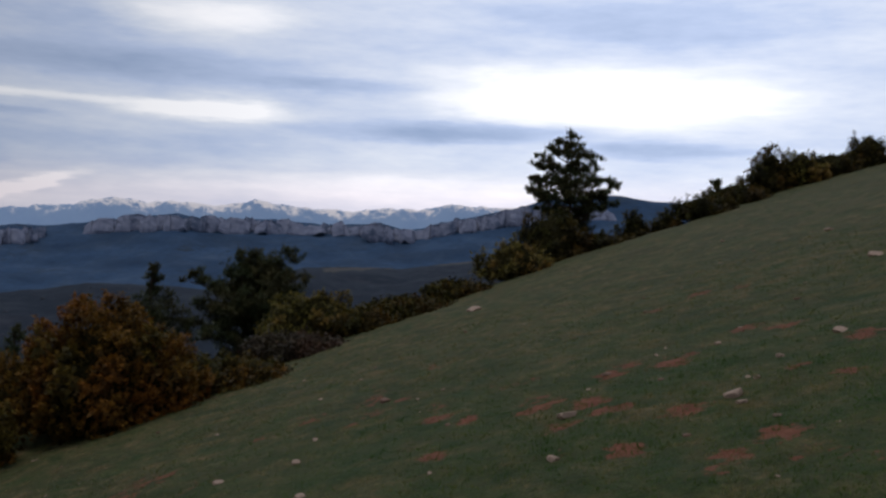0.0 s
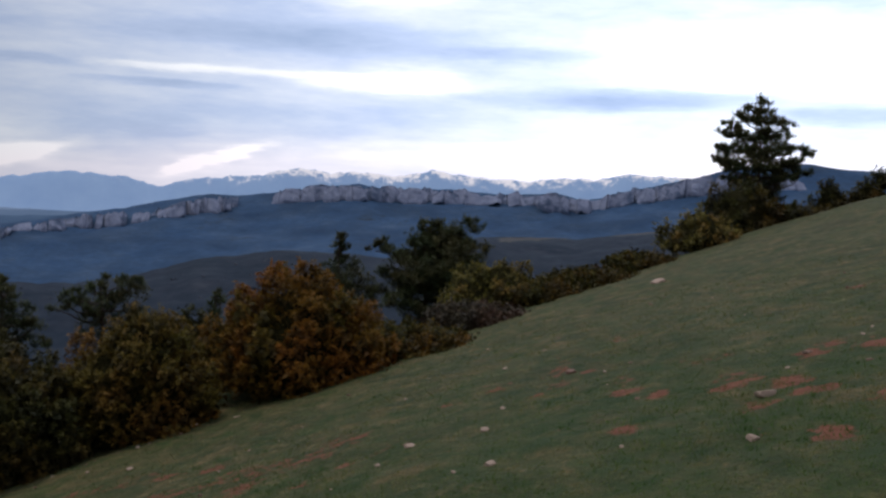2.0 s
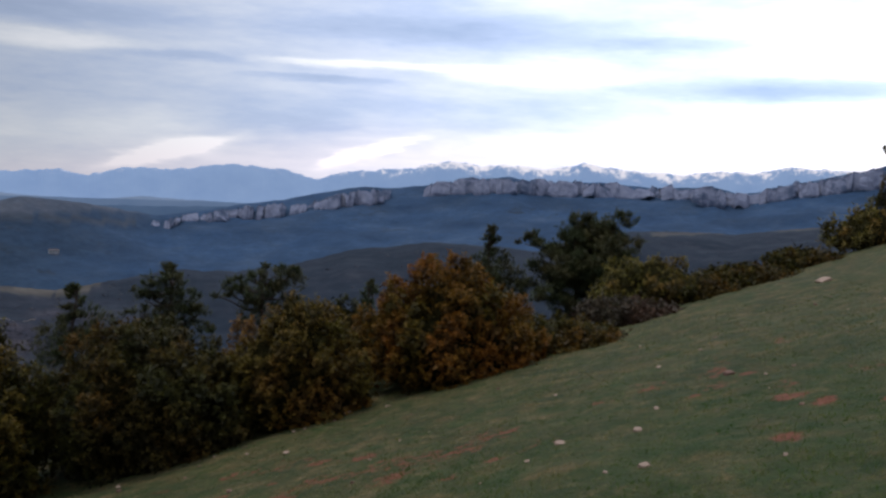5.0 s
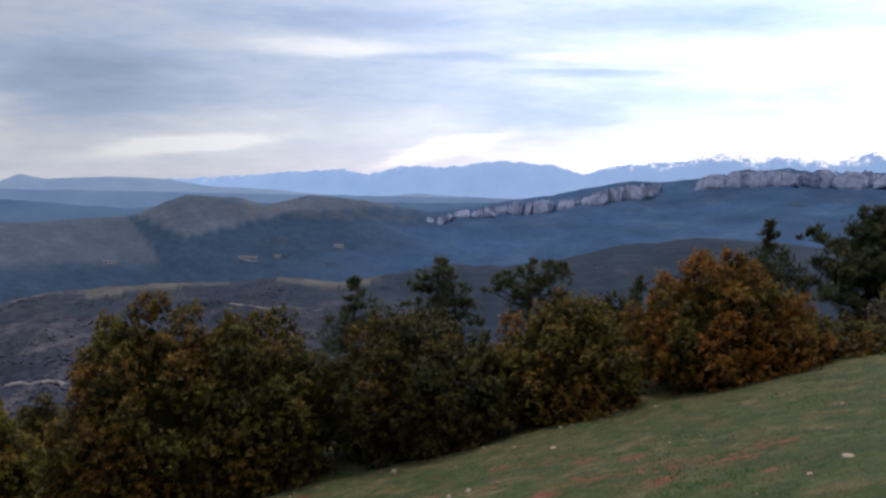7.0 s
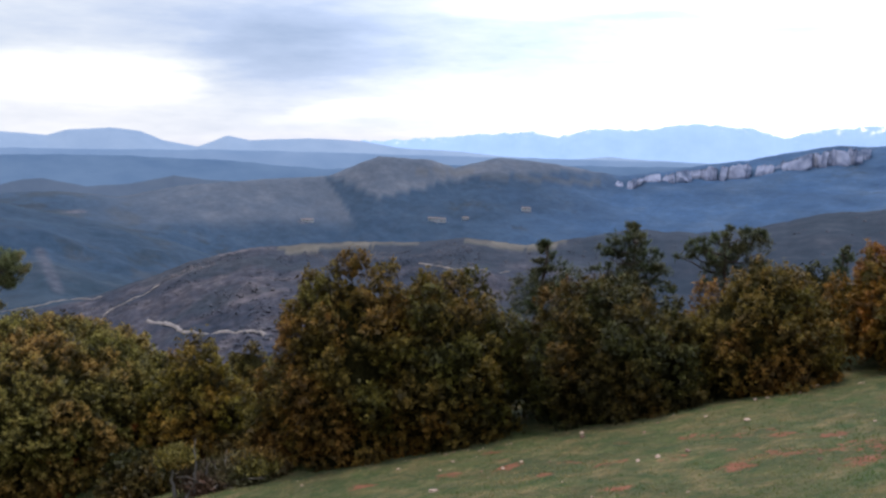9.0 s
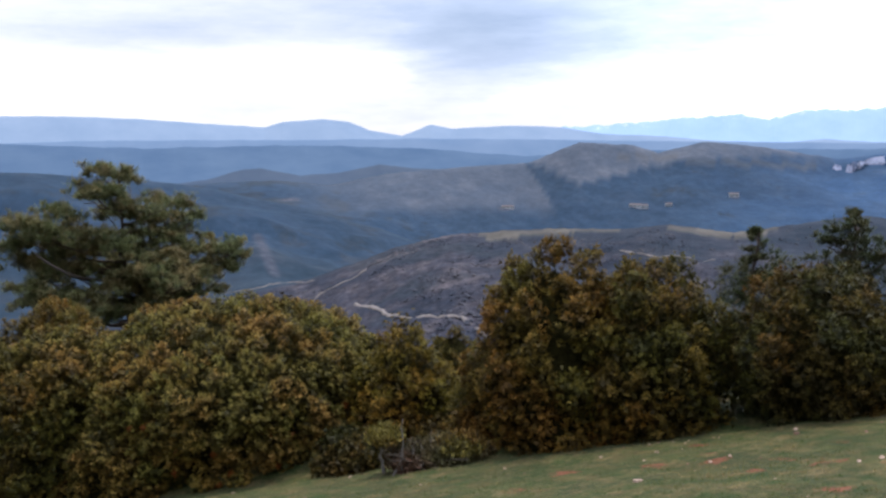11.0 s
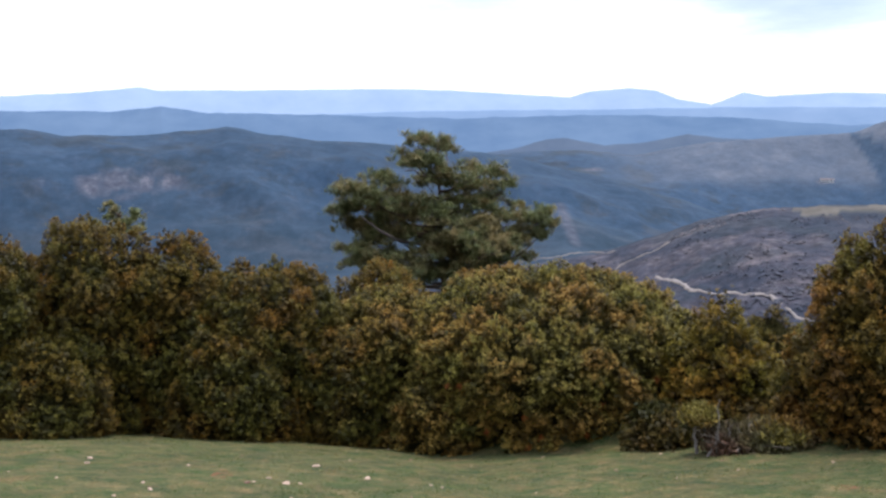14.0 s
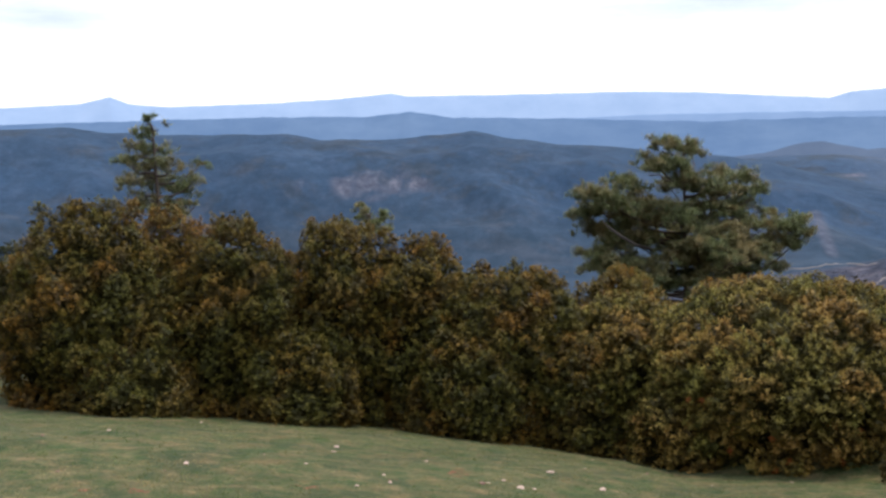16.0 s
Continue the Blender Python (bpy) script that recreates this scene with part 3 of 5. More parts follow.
def build_ground():
    radii = np.concatenate([[0.002], np.geomspace(0.4, 4.5, 20), np.geomspace(4.6, 14, 84), np.geomspace(14.2, 60, 56), np.geomspace(62, 700, 80), np.geomspace(714, 2500, 90), np.geomspace(2650, 4900, 8)])
    azs = np.concatenate([np.concatenate([np.arange(-30, 34, 0.24), np.arange(34, 72, 0.15), np.arange(72, 122, 0.24)]), np.arange(122, 330, 2.0)])
    azs = np.where(azs > 180, azs - 360, azs)
    A, R = np.meshgrid(azs, radii)
    A, R = A.ravel(), R.ravel()
    x, y = polar(A, R)
    z = height(x, y)
    verts = np.stack([x, y, z], 1)
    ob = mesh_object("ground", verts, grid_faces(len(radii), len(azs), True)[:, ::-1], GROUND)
    el = np.degrees(np.arctan2(z - EYE, R))
    edge = EDGE(A)
    meadow = 1 - smooth(0.6, 3.0, R - edge + 0.8 * fbm(x * 0.8, y * 0.8, 3, 71))
    soil = np.zeros_like(x)
    for k, (sx, sy) in enumerate(SOIL):
        w = 0.10 + 0.10 * ((k * 37) % 10) / 10
        soil = np.maximum(soil, np.exp(-((x - sx) / (w * 1.25)) ** 2 - ((y - sy) / w) ** 2))
    for k, (sx, sy) in enumerate(BARE_SPOTS + LOWER_SPOTS + LOWER_SPOTS[1:3]):
        w = 0.08 + 0.08 * ((k * 37) % 10) / 10
        soil = np.maximum(soil, 1.5 * np.exp(-((x - sx) / (w * 1.2)) ** 2 - ((y - sy) / (w * 1.4)) ** 2))
    bare = smooth(0.22, 0.5, fbm(x * 1.5, y * 1.5, 3, 73)) * smooth(0.05, 0.4, fbm(x * 0.35, y * 0.35, 2, 75))
    soil = np.maximum(soil, 0.85 * bare * (R < 14) * (R > 3))
    # ploughed strips along the top of the near hill, dry grass on the far slopes
    r1 = NEAR_R(A)
    wob = 0.14 * fbm(A * 1.3, A * 0 + 2, 3, 81)
    f1 = (A > 47.5 + wob * 6) * (A < 56.5 + wob * 2) * (el > FIELD_WEST(A) + wob * 0.7) + (A > 38.8) * (A < 45.5 + wob * 3) * (el > FIELD_EAST(A) + wob * 0.6)
    f1 = f1 * (R < r1 * 1.01) * (R > r1 * 0.75)
    f2 = (R > 640) * (R < 1250) * (A > -3) * (A < 7) * (np.abs(el - (-1.95 - 0.09 * A)) < 0.10 + wob)
    # grassy heath on the far hills, parted by a wedge of forest
    cut = 53.4 + (el + 2.88) * 0.67
    left = smooth(-0.09, 0.09, A - cut) * (1 - smooth(60, 69, A)) * smooth(-6.3, -5.0, el + 0.5 * fbm(A * 0.6, el * 1.5, 4, 83))
    brow = HEATH_LINE(A) + 0.12 * fbm(A * 1.5, A * 0, 3, 87)
    hills = smooth(-0.06, 0.06, el - brow) * smooth(36, 38.5, A) * (A < cut)
    heath = (R > 1400) * (R < 2400) * clamp01(0.9 * left + hills) * (0.78 + 0.3 * fbm(A * 0.9, el * 3, 3, 85))
    ridge_grass = (R > 1400) * (A > 37) * (A < 48) * (np.abs(el + 2.75 - 0.05 * (A - 42)) < 0.14) * 0.35
    field = clamp01(f1 + 0.7 * f2 + ridge_grass)
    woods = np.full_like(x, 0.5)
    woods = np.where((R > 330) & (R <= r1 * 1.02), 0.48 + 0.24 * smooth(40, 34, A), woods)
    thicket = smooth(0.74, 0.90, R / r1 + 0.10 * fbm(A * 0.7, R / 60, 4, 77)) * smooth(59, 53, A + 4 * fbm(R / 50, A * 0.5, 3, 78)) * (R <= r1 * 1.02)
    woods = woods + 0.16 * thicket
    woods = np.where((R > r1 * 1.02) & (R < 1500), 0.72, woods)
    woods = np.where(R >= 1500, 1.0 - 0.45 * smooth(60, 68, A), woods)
    # share of painted haze blue in the woods, growing with distance
    haze_blue = 0.25 * smooth(900, 1100, R) + 0.75 * smooth(1350, 1500, R) * (1 - 0.88 * smooth(34, 46, A))
    bank = 1 - smooth(40, 110, R - edge)
    woods = np.where(R < 330, 0.8, woods)
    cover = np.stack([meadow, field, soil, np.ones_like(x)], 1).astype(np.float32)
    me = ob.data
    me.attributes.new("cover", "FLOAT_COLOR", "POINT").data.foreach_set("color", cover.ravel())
    me.attributes.new("haze_blue", "FLOAT", "POINT").data.foreach_set("value", haze_blue.astype(np.float32))
    slope = (R < r1 * 1.03) * 1.0
    me.attributes.new("slope", "FLOAT", "POINT").data.foreach_set("value", slope.astype(np.float32))
    scree = (R > r1) * (R < 1500) * np.exp(-((A - (69.4 - 0.42 * (-6.8 - el))) / 0.55) ** 2) * smooth(-10.2, -9.2, el) * smooth(-6.5, -7.2, el) * 0.62
    outcrop = (R > 800) * (R < 1500) * np.exp(-((A - 95.0) / 4.5) ** 2 - ((el + 5.2) / 0.9) ** 2) * (0.75 + 0.9 * fbm(A * 1.4, el * 2.5, 4, 89))
    clearing = (R > 800) * np.exp(-((A - 67.3) / 0.9) ** 2 - ((el + 5.0) / 0.13) ** 2)
    for pa, pe, pw, ph in ((46.8, -5.45, 0.45, 0.10), (44.9, -5.32, 0.35, 0.08), (41.4, -4.8, 0.40, 0.09), (54.4, -5.62, 0.8, 0.08), (43.7, -3.0, 0.6, 0.07), (40.5, -5.75, 0.8, 0.08)):
        clearing = clearing + (R > 1400) * np.exp(-((A - pa) / pw) ** 2 - ((el - pe) / ph) ** 2)
    rocks = clamp01(scree + outcrop + clearing)
    sheen = np.where(R < r1 * 1.03, 0.09 + 0.16 * meadow, np.where((R < 1500) & (A > 58), 0.10, 0.22 - 0.06 * (1 - clamp01(heath))))
    me.attributes.new("sheen", "FLOAT", "POINT").data.foreach_set("value", sheen.astype(np.float32))
    me.attributes.new("rocks", "FLOAT", "POINT").data.foreach_set("value", rocks.astype(np.float32))
    me.attributes.new("bank", "FLOAT", "POINT").data.foreach_set("value", bank.astype(np.float32))
    me.attributes.new("heath", "FLOAT", "POINT").data.foreach_set("value", clamp01(heath).astype(np.float32))
    me.attributes.new("woods", "FLOAT", "POINT").data.foreach_set("value", woods.astype(np.float32))
    tagged(ob, "grassy hill meadow falling away to wooded valleys and hills", "ground", kind="structure")


build_ground()


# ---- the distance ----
# haze is put into the ridge colours as blue, with some emission of their own
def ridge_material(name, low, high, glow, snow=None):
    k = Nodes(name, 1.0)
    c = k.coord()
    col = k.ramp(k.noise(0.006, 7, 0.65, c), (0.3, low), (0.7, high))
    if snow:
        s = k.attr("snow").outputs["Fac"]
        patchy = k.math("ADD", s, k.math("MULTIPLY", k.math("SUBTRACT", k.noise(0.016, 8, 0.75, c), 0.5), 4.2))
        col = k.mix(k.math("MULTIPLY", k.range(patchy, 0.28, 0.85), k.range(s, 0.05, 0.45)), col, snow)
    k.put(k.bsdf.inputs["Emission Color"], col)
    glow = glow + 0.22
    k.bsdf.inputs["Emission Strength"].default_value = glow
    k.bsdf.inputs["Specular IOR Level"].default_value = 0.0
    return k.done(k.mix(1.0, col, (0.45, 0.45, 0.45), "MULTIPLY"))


def far_range(name, crest, r, depth, amp, freq, material, label, base=-190.0, snowline=None):
    """A far range: its slopes rise from the plain to a wavering crest and fall again behind."""
    azs = np.arange(-40, 128, 0.08)
    wave = amp * fbm(azs * freq, azs * 0 + 0.5, 4, int(r) % 97, 0.5)
    top = EYE + r * tan_deg(crest(azs) + wave)
    rows = [(-1.0, 0.0), (-0.8, 0.16), (-0.6, 0.36), (-0.4, 0.58), (-0.25, 0.76), (-0.12, 0.89), (-0.05, 0.96), (0.0, 1.0), (0.25, 0.8), (0.9, 0.0)]
    verts, snow = [], []
    for s, f in rows:
        rr = r + s * depth
        x, y = polar(azs, rr)
        bulge = 1 + 0.05 * math.sin(math.pi * f) * fbm(azs * 0.5, azs * 0 + f * 2, 2, 7)
        z = base + (top - base) * np.minimum(f * bulge, 1.0 if s else 1.0)
        verts.append(np.stack([x, y, z], 1))
        snow.append(clamp01((np.degrees(np.arctan2(z - EYE, rr)) - (crest(azs) - snowline if snowline is not None else 9)) / 0.95))
        snow[-1] = snow[-1] * (1 - 0.72 * smooth(17, 28, azs))
    verts = np.concatenate(verts)
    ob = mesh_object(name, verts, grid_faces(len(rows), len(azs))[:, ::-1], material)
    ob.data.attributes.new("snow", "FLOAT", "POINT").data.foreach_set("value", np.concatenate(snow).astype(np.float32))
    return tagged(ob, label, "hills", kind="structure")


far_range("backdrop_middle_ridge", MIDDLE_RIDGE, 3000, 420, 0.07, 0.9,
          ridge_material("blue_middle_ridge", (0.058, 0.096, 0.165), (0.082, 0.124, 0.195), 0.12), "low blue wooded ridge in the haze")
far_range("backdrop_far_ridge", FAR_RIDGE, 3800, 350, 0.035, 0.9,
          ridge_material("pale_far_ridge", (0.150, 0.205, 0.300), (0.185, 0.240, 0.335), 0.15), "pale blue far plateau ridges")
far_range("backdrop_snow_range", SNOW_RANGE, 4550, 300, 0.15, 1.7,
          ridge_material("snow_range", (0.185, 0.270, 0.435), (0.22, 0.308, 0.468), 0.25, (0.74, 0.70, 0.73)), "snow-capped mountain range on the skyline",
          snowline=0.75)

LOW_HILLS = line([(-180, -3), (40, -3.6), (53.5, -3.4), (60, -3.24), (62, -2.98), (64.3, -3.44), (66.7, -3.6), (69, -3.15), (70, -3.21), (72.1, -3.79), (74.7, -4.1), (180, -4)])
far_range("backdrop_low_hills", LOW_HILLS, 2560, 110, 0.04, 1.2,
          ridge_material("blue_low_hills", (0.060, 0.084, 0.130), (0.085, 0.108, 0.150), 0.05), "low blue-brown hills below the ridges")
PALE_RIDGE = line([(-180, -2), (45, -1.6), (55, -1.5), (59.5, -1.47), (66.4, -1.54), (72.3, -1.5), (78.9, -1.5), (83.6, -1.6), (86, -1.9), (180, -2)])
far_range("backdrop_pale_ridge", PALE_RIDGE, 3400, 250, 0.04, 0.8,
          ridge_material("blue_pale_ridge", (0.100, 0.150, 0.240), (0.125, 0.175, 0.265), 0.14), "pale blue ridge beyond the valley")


def thing(name, x, y, z, label, category, group="", kind=""):
    ob = new(name)
    ob.location = (x, y, z)
    ob.empty_display_size = 0.2
    return tagged(ob, label, category, group, kind)


# ---- limestone cliff along the ridge ----
CLIFF_TOP = line([(36.4, -2.85), (35.7, -2.70), (34.2, -2.32), (32, -1.98), (29.7, -1.66), (27.4, -1.42), (26.5, -1.12), (25.2, -0.76), (24.2, -0.52), (23.1, -0.50),
                  (20.8, -0.42), (20.2, -0.26), (18.8, 0.22), (16.9, 0.44), (15.5, 0.60), (14.6, 0.36), (13.4, 0.32), (12.3, 0.38), (10.7, 0.46), (9.6, 0.28), (8.5, 0.06),
                  (7.4, 0.26), (5.6, 0.20), (3.6, 0.32), (2.4, -0.06), (0.9, 0.24), (-1.1, 0.80), (-3.8, 1.38), (-5.5, 1.66), (-9.5, 1.70)])
CLIFF_FOOT = line([(36.4, -3.25), (35.7, -3.15), (34.2, -2.95), (32, -2.68), (29, -2.38), (27.4, -2.08), (26.5, -1.88), (24.7, -1.64), (23, -1.28),
                   (20.1, -0.92), (18.2, -0.66), (15.6, -0.62), (10.3, -0.50), (7.2, -0.46), (5.6, -0.51), (2.9, -0.82), (1.5, -0.70), (-0.5, -0.23), (-2.5, 0.21), (-4.5, 0.52),
                   (-5.8, 0.78), (-9.5, 0.95)])


def build_cliff():
    """Rounded rock towers with clefts between them, rising from the wooded slope below the crest."""
    cliff = thing("cliff", *polar(15.0, 2150.0), -20.0, "pale grey limestone cliff of rounded buttresses", "cliff", kind="structure")
    ox, oy, oz = cliff.location
    rng = np.random.default_rng(12)
    # where the slope lies along each bearing, as elevation against distance
    bearings, reach = np.arange(-11, 38, 0.2), np.linspace(1450, 2500, 150)
    B, Q = np.meshgrid(bearings, reach, indexing="ij")
    X, Y = polar(B, Q)
    slope = np.maximum.accumulate(np.degrees(np.arctan2(height(X, Y) - EYE, Q)), 1)

    def on_slope(az, el):
        k = np.clip(np.round((az + 11) / 0.2).astype(int), 0, len(bearings) - 1)
        hit = (slope[k] < el[..., None]).sum(-1)
        return reach[np.clip(hit, 0, len(reach) - 1)]

    a = 36.2
    while a > -9.2:
        low = a > 22.8
        w = (0.20 + 0.55 * rng.uniform() ** 1.6) if low else (0.30 + 1.0 * rng.uniform() ** 1.8)
        if 20.4 < a < 22.8 or rng.uniform() < (0.22 if low else 0.05):
            a -= 0.25
            continue
        cuts = np.sort(np.concatenate([[-1, 1], rng.uniform(-0.85, 0.85, 5)]))
        u, v = np.meshgrid(cuts, np.array([0, 0.22, 0.45, 0.68, 0.86, 0.95, 1.0, 1.0]))
        az = a - w * 0.5 - u * w * (0.66 + 0.08 * (1 - v)) + 0.10 * (v - 0.5) * rng.uniform(-1, 1) + w * 0.02 * rng.normal(size=u.shape)
        rim = CLIFF_RIDGE(az) + (0.20 if not low else -0.10)
        notch = rng.uniform(-0.14, 0.03, len(cuts))
        top_el = CLIFF_TOP(az) + (rng.uniform(-0.14, 0.08) if low else rng.uniform(-0.12, 0.22)) + notch - (0.10 if low else 0.24) * np.abs(u) ** 2.4
        foot_el = CLIFF_FOOT(az) + 0.34 * fbm(az * 1.3, az * 0 + 2, 4, 15) + rng.uniform(-0.12, 0.12, len(cuts))
        top_el = np.maximum(np.minimum(top_el, rim), foot_el + 0.14)
        foot_r = np.median(on_slope(az[0], foot_el[0]))
        prow = np.interp(u, [-1, rng.uniform(-0.5, 0.5), 1], [0, 1, 0])
        rr = foot_r - w * 5.5 * prow ** 0.8 + 2.0 * rng.normal(size=len(cuts)) + 0.9 * rng.normal(size=u.shape) + 26 * v ** 1.5 + rng.uniform(-4, 4)
        el = foot_el - 0.06 + (top_el - foot_el + 0.06) * v
        back = np.minimum(on_slope(az[-1], top_el[-1] - 0.02) + 8, CLIFF_R(az[-1]) - 4)
        rr[-1] = np.maximum(back, rr[-2] + 6)
        z = EYE + rr * tan_deg(el)
        x, y = polar(az, rr)
        verts = np.stack([x - ox, y - oy, z - oz], -1).reshape(-1, 3)
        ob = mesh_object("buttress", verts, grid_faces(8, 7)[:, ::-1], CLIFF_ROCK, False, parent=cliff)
        green = 0.55 * (1 - smooth(0.0, 0.3, v)) + 0.3 * smooth(0.85, 1.0, v) + rng.uniform(-0.30, 0.45)
        ob.data.attributes.new("green", "FLOAT", "POINT").data.foreach_set("value", green.astype(np.float32).ravel())
        a -= w * 0.96


build_cliff()


# ---- tracks and farms in the valley ----
def build_track(name, stops, width, label):
    pts = [beyond(a, e)[:2] for a, e in stops]
    pts = np.array([[np.interp(t, range(len(pts)), [p[k] for p in pts]) for k in (0, 1)] for t in np.linspace(0, len(pts) - 1, len(pts) * 22)])
    pts = pts + 5.0 * np.stack([fbm(pts[:, 0] / 25, pts[:, 1] / 25, 2, 3), fbm(pts[:, 0] / 25, pts[:, 1] / 25, 2, 4)], 1)
    d = np.gradient(pts, axis=0)
    d = d / np.maximum(np.linalg.norm(d, axis=1, keepdims=True), 1e-6)
    side = np.stack([-d[:, 1], d[:, 0]], 1) * (width * (0.45 + 2.0 * np.abs(fbm(pts[:, 0] / 7, pts[:, 1] / 7, 3, 8))))[:, None] * 0.5
    rows = []
    for s in (-1, -0.5, 0.5, 1):
        q = pts + s * side
        z = height(q[:, 0], q[:, 1]) + (0.55 if abs(s) < 1 else 0.0) + 1.3 * fbm(pts[:, 0] / 9, pts[:, 1] / 9, 3, 23)
        rows.append(np.stack([q[:, 0], q[:, 1], z], 1))
    ob = mesh_object(name, np.concatenate(rows), grid_faces(4, len(pts))[:, ::-1], TRACK)
    tagged(ob, label, "track", kind="structure")


build_track("road_valley", [(63.5, -11.1), (61.2, -11.75), (59.1, -12.2), (57.0, -12.55), (54.8, -13.4)], 1.9, "pale gravel track winding through the scrub")
build_track("road_upper", [(71.2, -10.45), (69.3, -10.2), (67.9, -9.9), (66.2, -9.95)], 1.5, "pale gravel track on the valley side")
build_track("road_bend", [(66.4, -11.57), (65.9, -10.7), (64.6, -10.1), (62.8, -9.3)], 1.2, "short bend of a gravel track")
build_track("road_hill", [(47.6, -8.1), (46.3, -8.25), (45.0, -8.35), (42.5, -8.38)], 1.1, "pale track along the wooded hillside")

PLASTER = plain_material("farm_plaster", (0.55, 0.53, 0.50), (0.75, 0.72, 0.68), 0.6)
ROOF = plain_material("farm_roof_tiles", (0.13, 0.105, 0.10), (0.20, 0.16, 0.15), 0.8)


def box_verts(x0, x1, y0, y1, z0, z1):
    v = np.array([(x, y, z) for z in (z0, z1) for y in (y0, y1) for x in (x0, x1)], float)
    f = np.array([(0, 2, 3, 1), (4, 5, 7, 6), (0, 1, 5, 4), (2, 6, 7, 3), (0, 4, 6, 2), (1, 3, 7, 5)])
    return v, f


def farm(az, el, length, depth, tall, turn):
    x, y, _ = beyond(az, el, 800)
    base = thing("farm_house", x, y, ground_at(x, y), "small pale farm building with a tiled roof", "house", "farms in the valley")
    base.rotation_euler = (0, 0, radians(az + turn))
    v, f = box_verts(-length / 2, length / 2, -depth / 2, depth / 2, -3, tall)
    wall = mesh_object("wall", v, f, PLASTER, False, base)
    h = tall + depth * 0.28
    rv = np.array([(-length / 2 - .5, -depth / 2 - .6, tall), (length / 2 + .5, -depth / 2 - .6, tall), (length / 2 + .5, 0, h), (-length / 2 - .5, 0, h),
                   (length / 2 + .5, depth / 2 + .6, tall), (-length / 2 - .5, depth / 2 + .6, tall)], float)
    mesh_object("roof", rv, np.array([(0, 1, 2, 3), (3, 2, 4, 5)]), ROOF, False, base)
    for k in range(3):
        wv, wf = box_verts(-length / 2 + length * (k + 0.7) / 3.4 - 0.8, -length / 2 + length * (k + 0.7) / 3.4 + 0.8, -depth / 2 - 0.15, -depth / 2, 1.2, 3.2)
        mesh_object("window", wv, wf, TWIG_SHADE, False, wall)


farm(41.4, -4.70, 16, 8, 4.1, 8)
farm(46.9, -5.45, 19, 8, 4.1, -6)
farm(46.4, -5.50, 12, 7, 5.1, 14)
farm(45.0, -5.35, 11, 7, 3.7, 3)
farm(54.4, -5.62, 20, 7, 3.4, 5)


# ---- foliage ----
def leaf_cards(points, axes, length, width, rng, spread, facing=None):
    """Pointed leaves as small blades, one for each point."""
    n = len(points)
    axis = axes + spread * rng.normal(size=(n, 3))
    axis /= np.linalg.norm(axis, axis=1, keepdims=True) + 1e-9
    turn = rng.normal(size=(n, 3))
    if facing is not None:
        turn = facing + 0.32 * turn
    side = np.cross(axis, turn)
    side /= np.linalg.norm(side, axis=1, keepdims=True) + 1e-9
    ln = (length * rng.uniform(0.6, 1.25, n))[:, None]
    wd = (width * rng.uniform(0.7, 1.3, n))[:, None]
    verts = np.stack([points - side * wd * 0.5, points + side * wd * 0.5, points + axis * ln], 1).reshape(-1, 3)
    return verts, np.arange(3 * n).reshape(-1, 3)


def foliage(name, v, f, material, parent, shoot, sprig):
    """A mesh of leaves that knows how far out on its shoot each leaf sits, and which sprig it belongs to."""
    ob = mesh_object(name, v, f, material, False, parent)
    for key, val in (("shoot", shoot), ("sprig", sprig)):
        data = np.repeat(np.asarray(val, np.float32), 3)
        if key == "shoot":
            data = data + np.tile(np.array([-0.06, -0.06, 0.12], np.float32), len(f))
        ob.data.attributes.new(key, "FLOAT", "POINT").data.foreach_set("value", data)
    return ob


def sphere_points(n, rng):
    v = rng.normal(size=(n, 3))
    return v / np.linalg.norm(v, axis=1, keepdims=True)


def tube(points, radii, sides=7):
    """A tapered limb along a line of points."""
    points, radii = np.asarray(points, float), np.asarray(radii, float)
    t = np.gradient(points, axis=0)
    t /= np.linalg.norm(t, axis=1, keepdims=True) + 1e-9
    ref = np.where(np.abs(t[:, 2:3]) > 0.9, np.array([[1.0, 0, 0]]), np.array([[0, 0, 1.0]]))
    a = np.cross(t, ref)
    a /= np.linalg.norm(a, axis=1, keepdims=True) + 1e-9
    b = np.cross(t, a)
    ang = np.linspace(0, 2 * np.pi, sides, endpoint=False)
    ring = points[:, None] + radii[:, None, None] * (np.cos(ang)[None, :, None] * a[:, None] + np.sin(ang)[None, :, None] * b[:, None])
    return ring.reshape(-1, 3), grid_faces(len(points), sides, True)


def join(pieces):
    verts, faces, at = [], [], 0
    for v, f in pieces:
        verts.append(v)
        faces.append(f + at)
        at += len(v)
    return np.concatenate(verts), np.concatenate(faces)


def profile(style, t):
    """How wide a juniper is at a share t of its height, against its widest."""
    tm, p, q = {"dome": (0.35, 2.6, 2.4), "mound": (0.36, 1.8, 1.4), "cone": (0.30, 1.55, 1.15), "round": (0.36, 2.1, 1.75), "flame": (0.26, 1.3, 1.25), "low": (0.25, 2.0, 1.8)}[style]
    up = np.clip((t - tm) / (1 - tm), 0, 1)
    down = np.clip(t / tm, 0, 1)
    return np.where(t > tm, np.maximum(1 - up ** p, 0) ** (1 / q), 0.96 + 0.04 * np.sin(down * np.pi / 2))


def envelope(style, W, H, phi, t, seed):
    """Points of a juniper's lumpy outline."""
    k = 1 + 0.13 * fbm(np.cos(phi) * 1.6 + 3 * t + seed, np.sin(phi) * 1.6 + 1.5 * t, 3, seed % 83)
    rad = W * profile(style, t) * k
    return np.stack([rad * np.cos(phi), rad * np.sin(phi) * 0.94, t * H], -1)


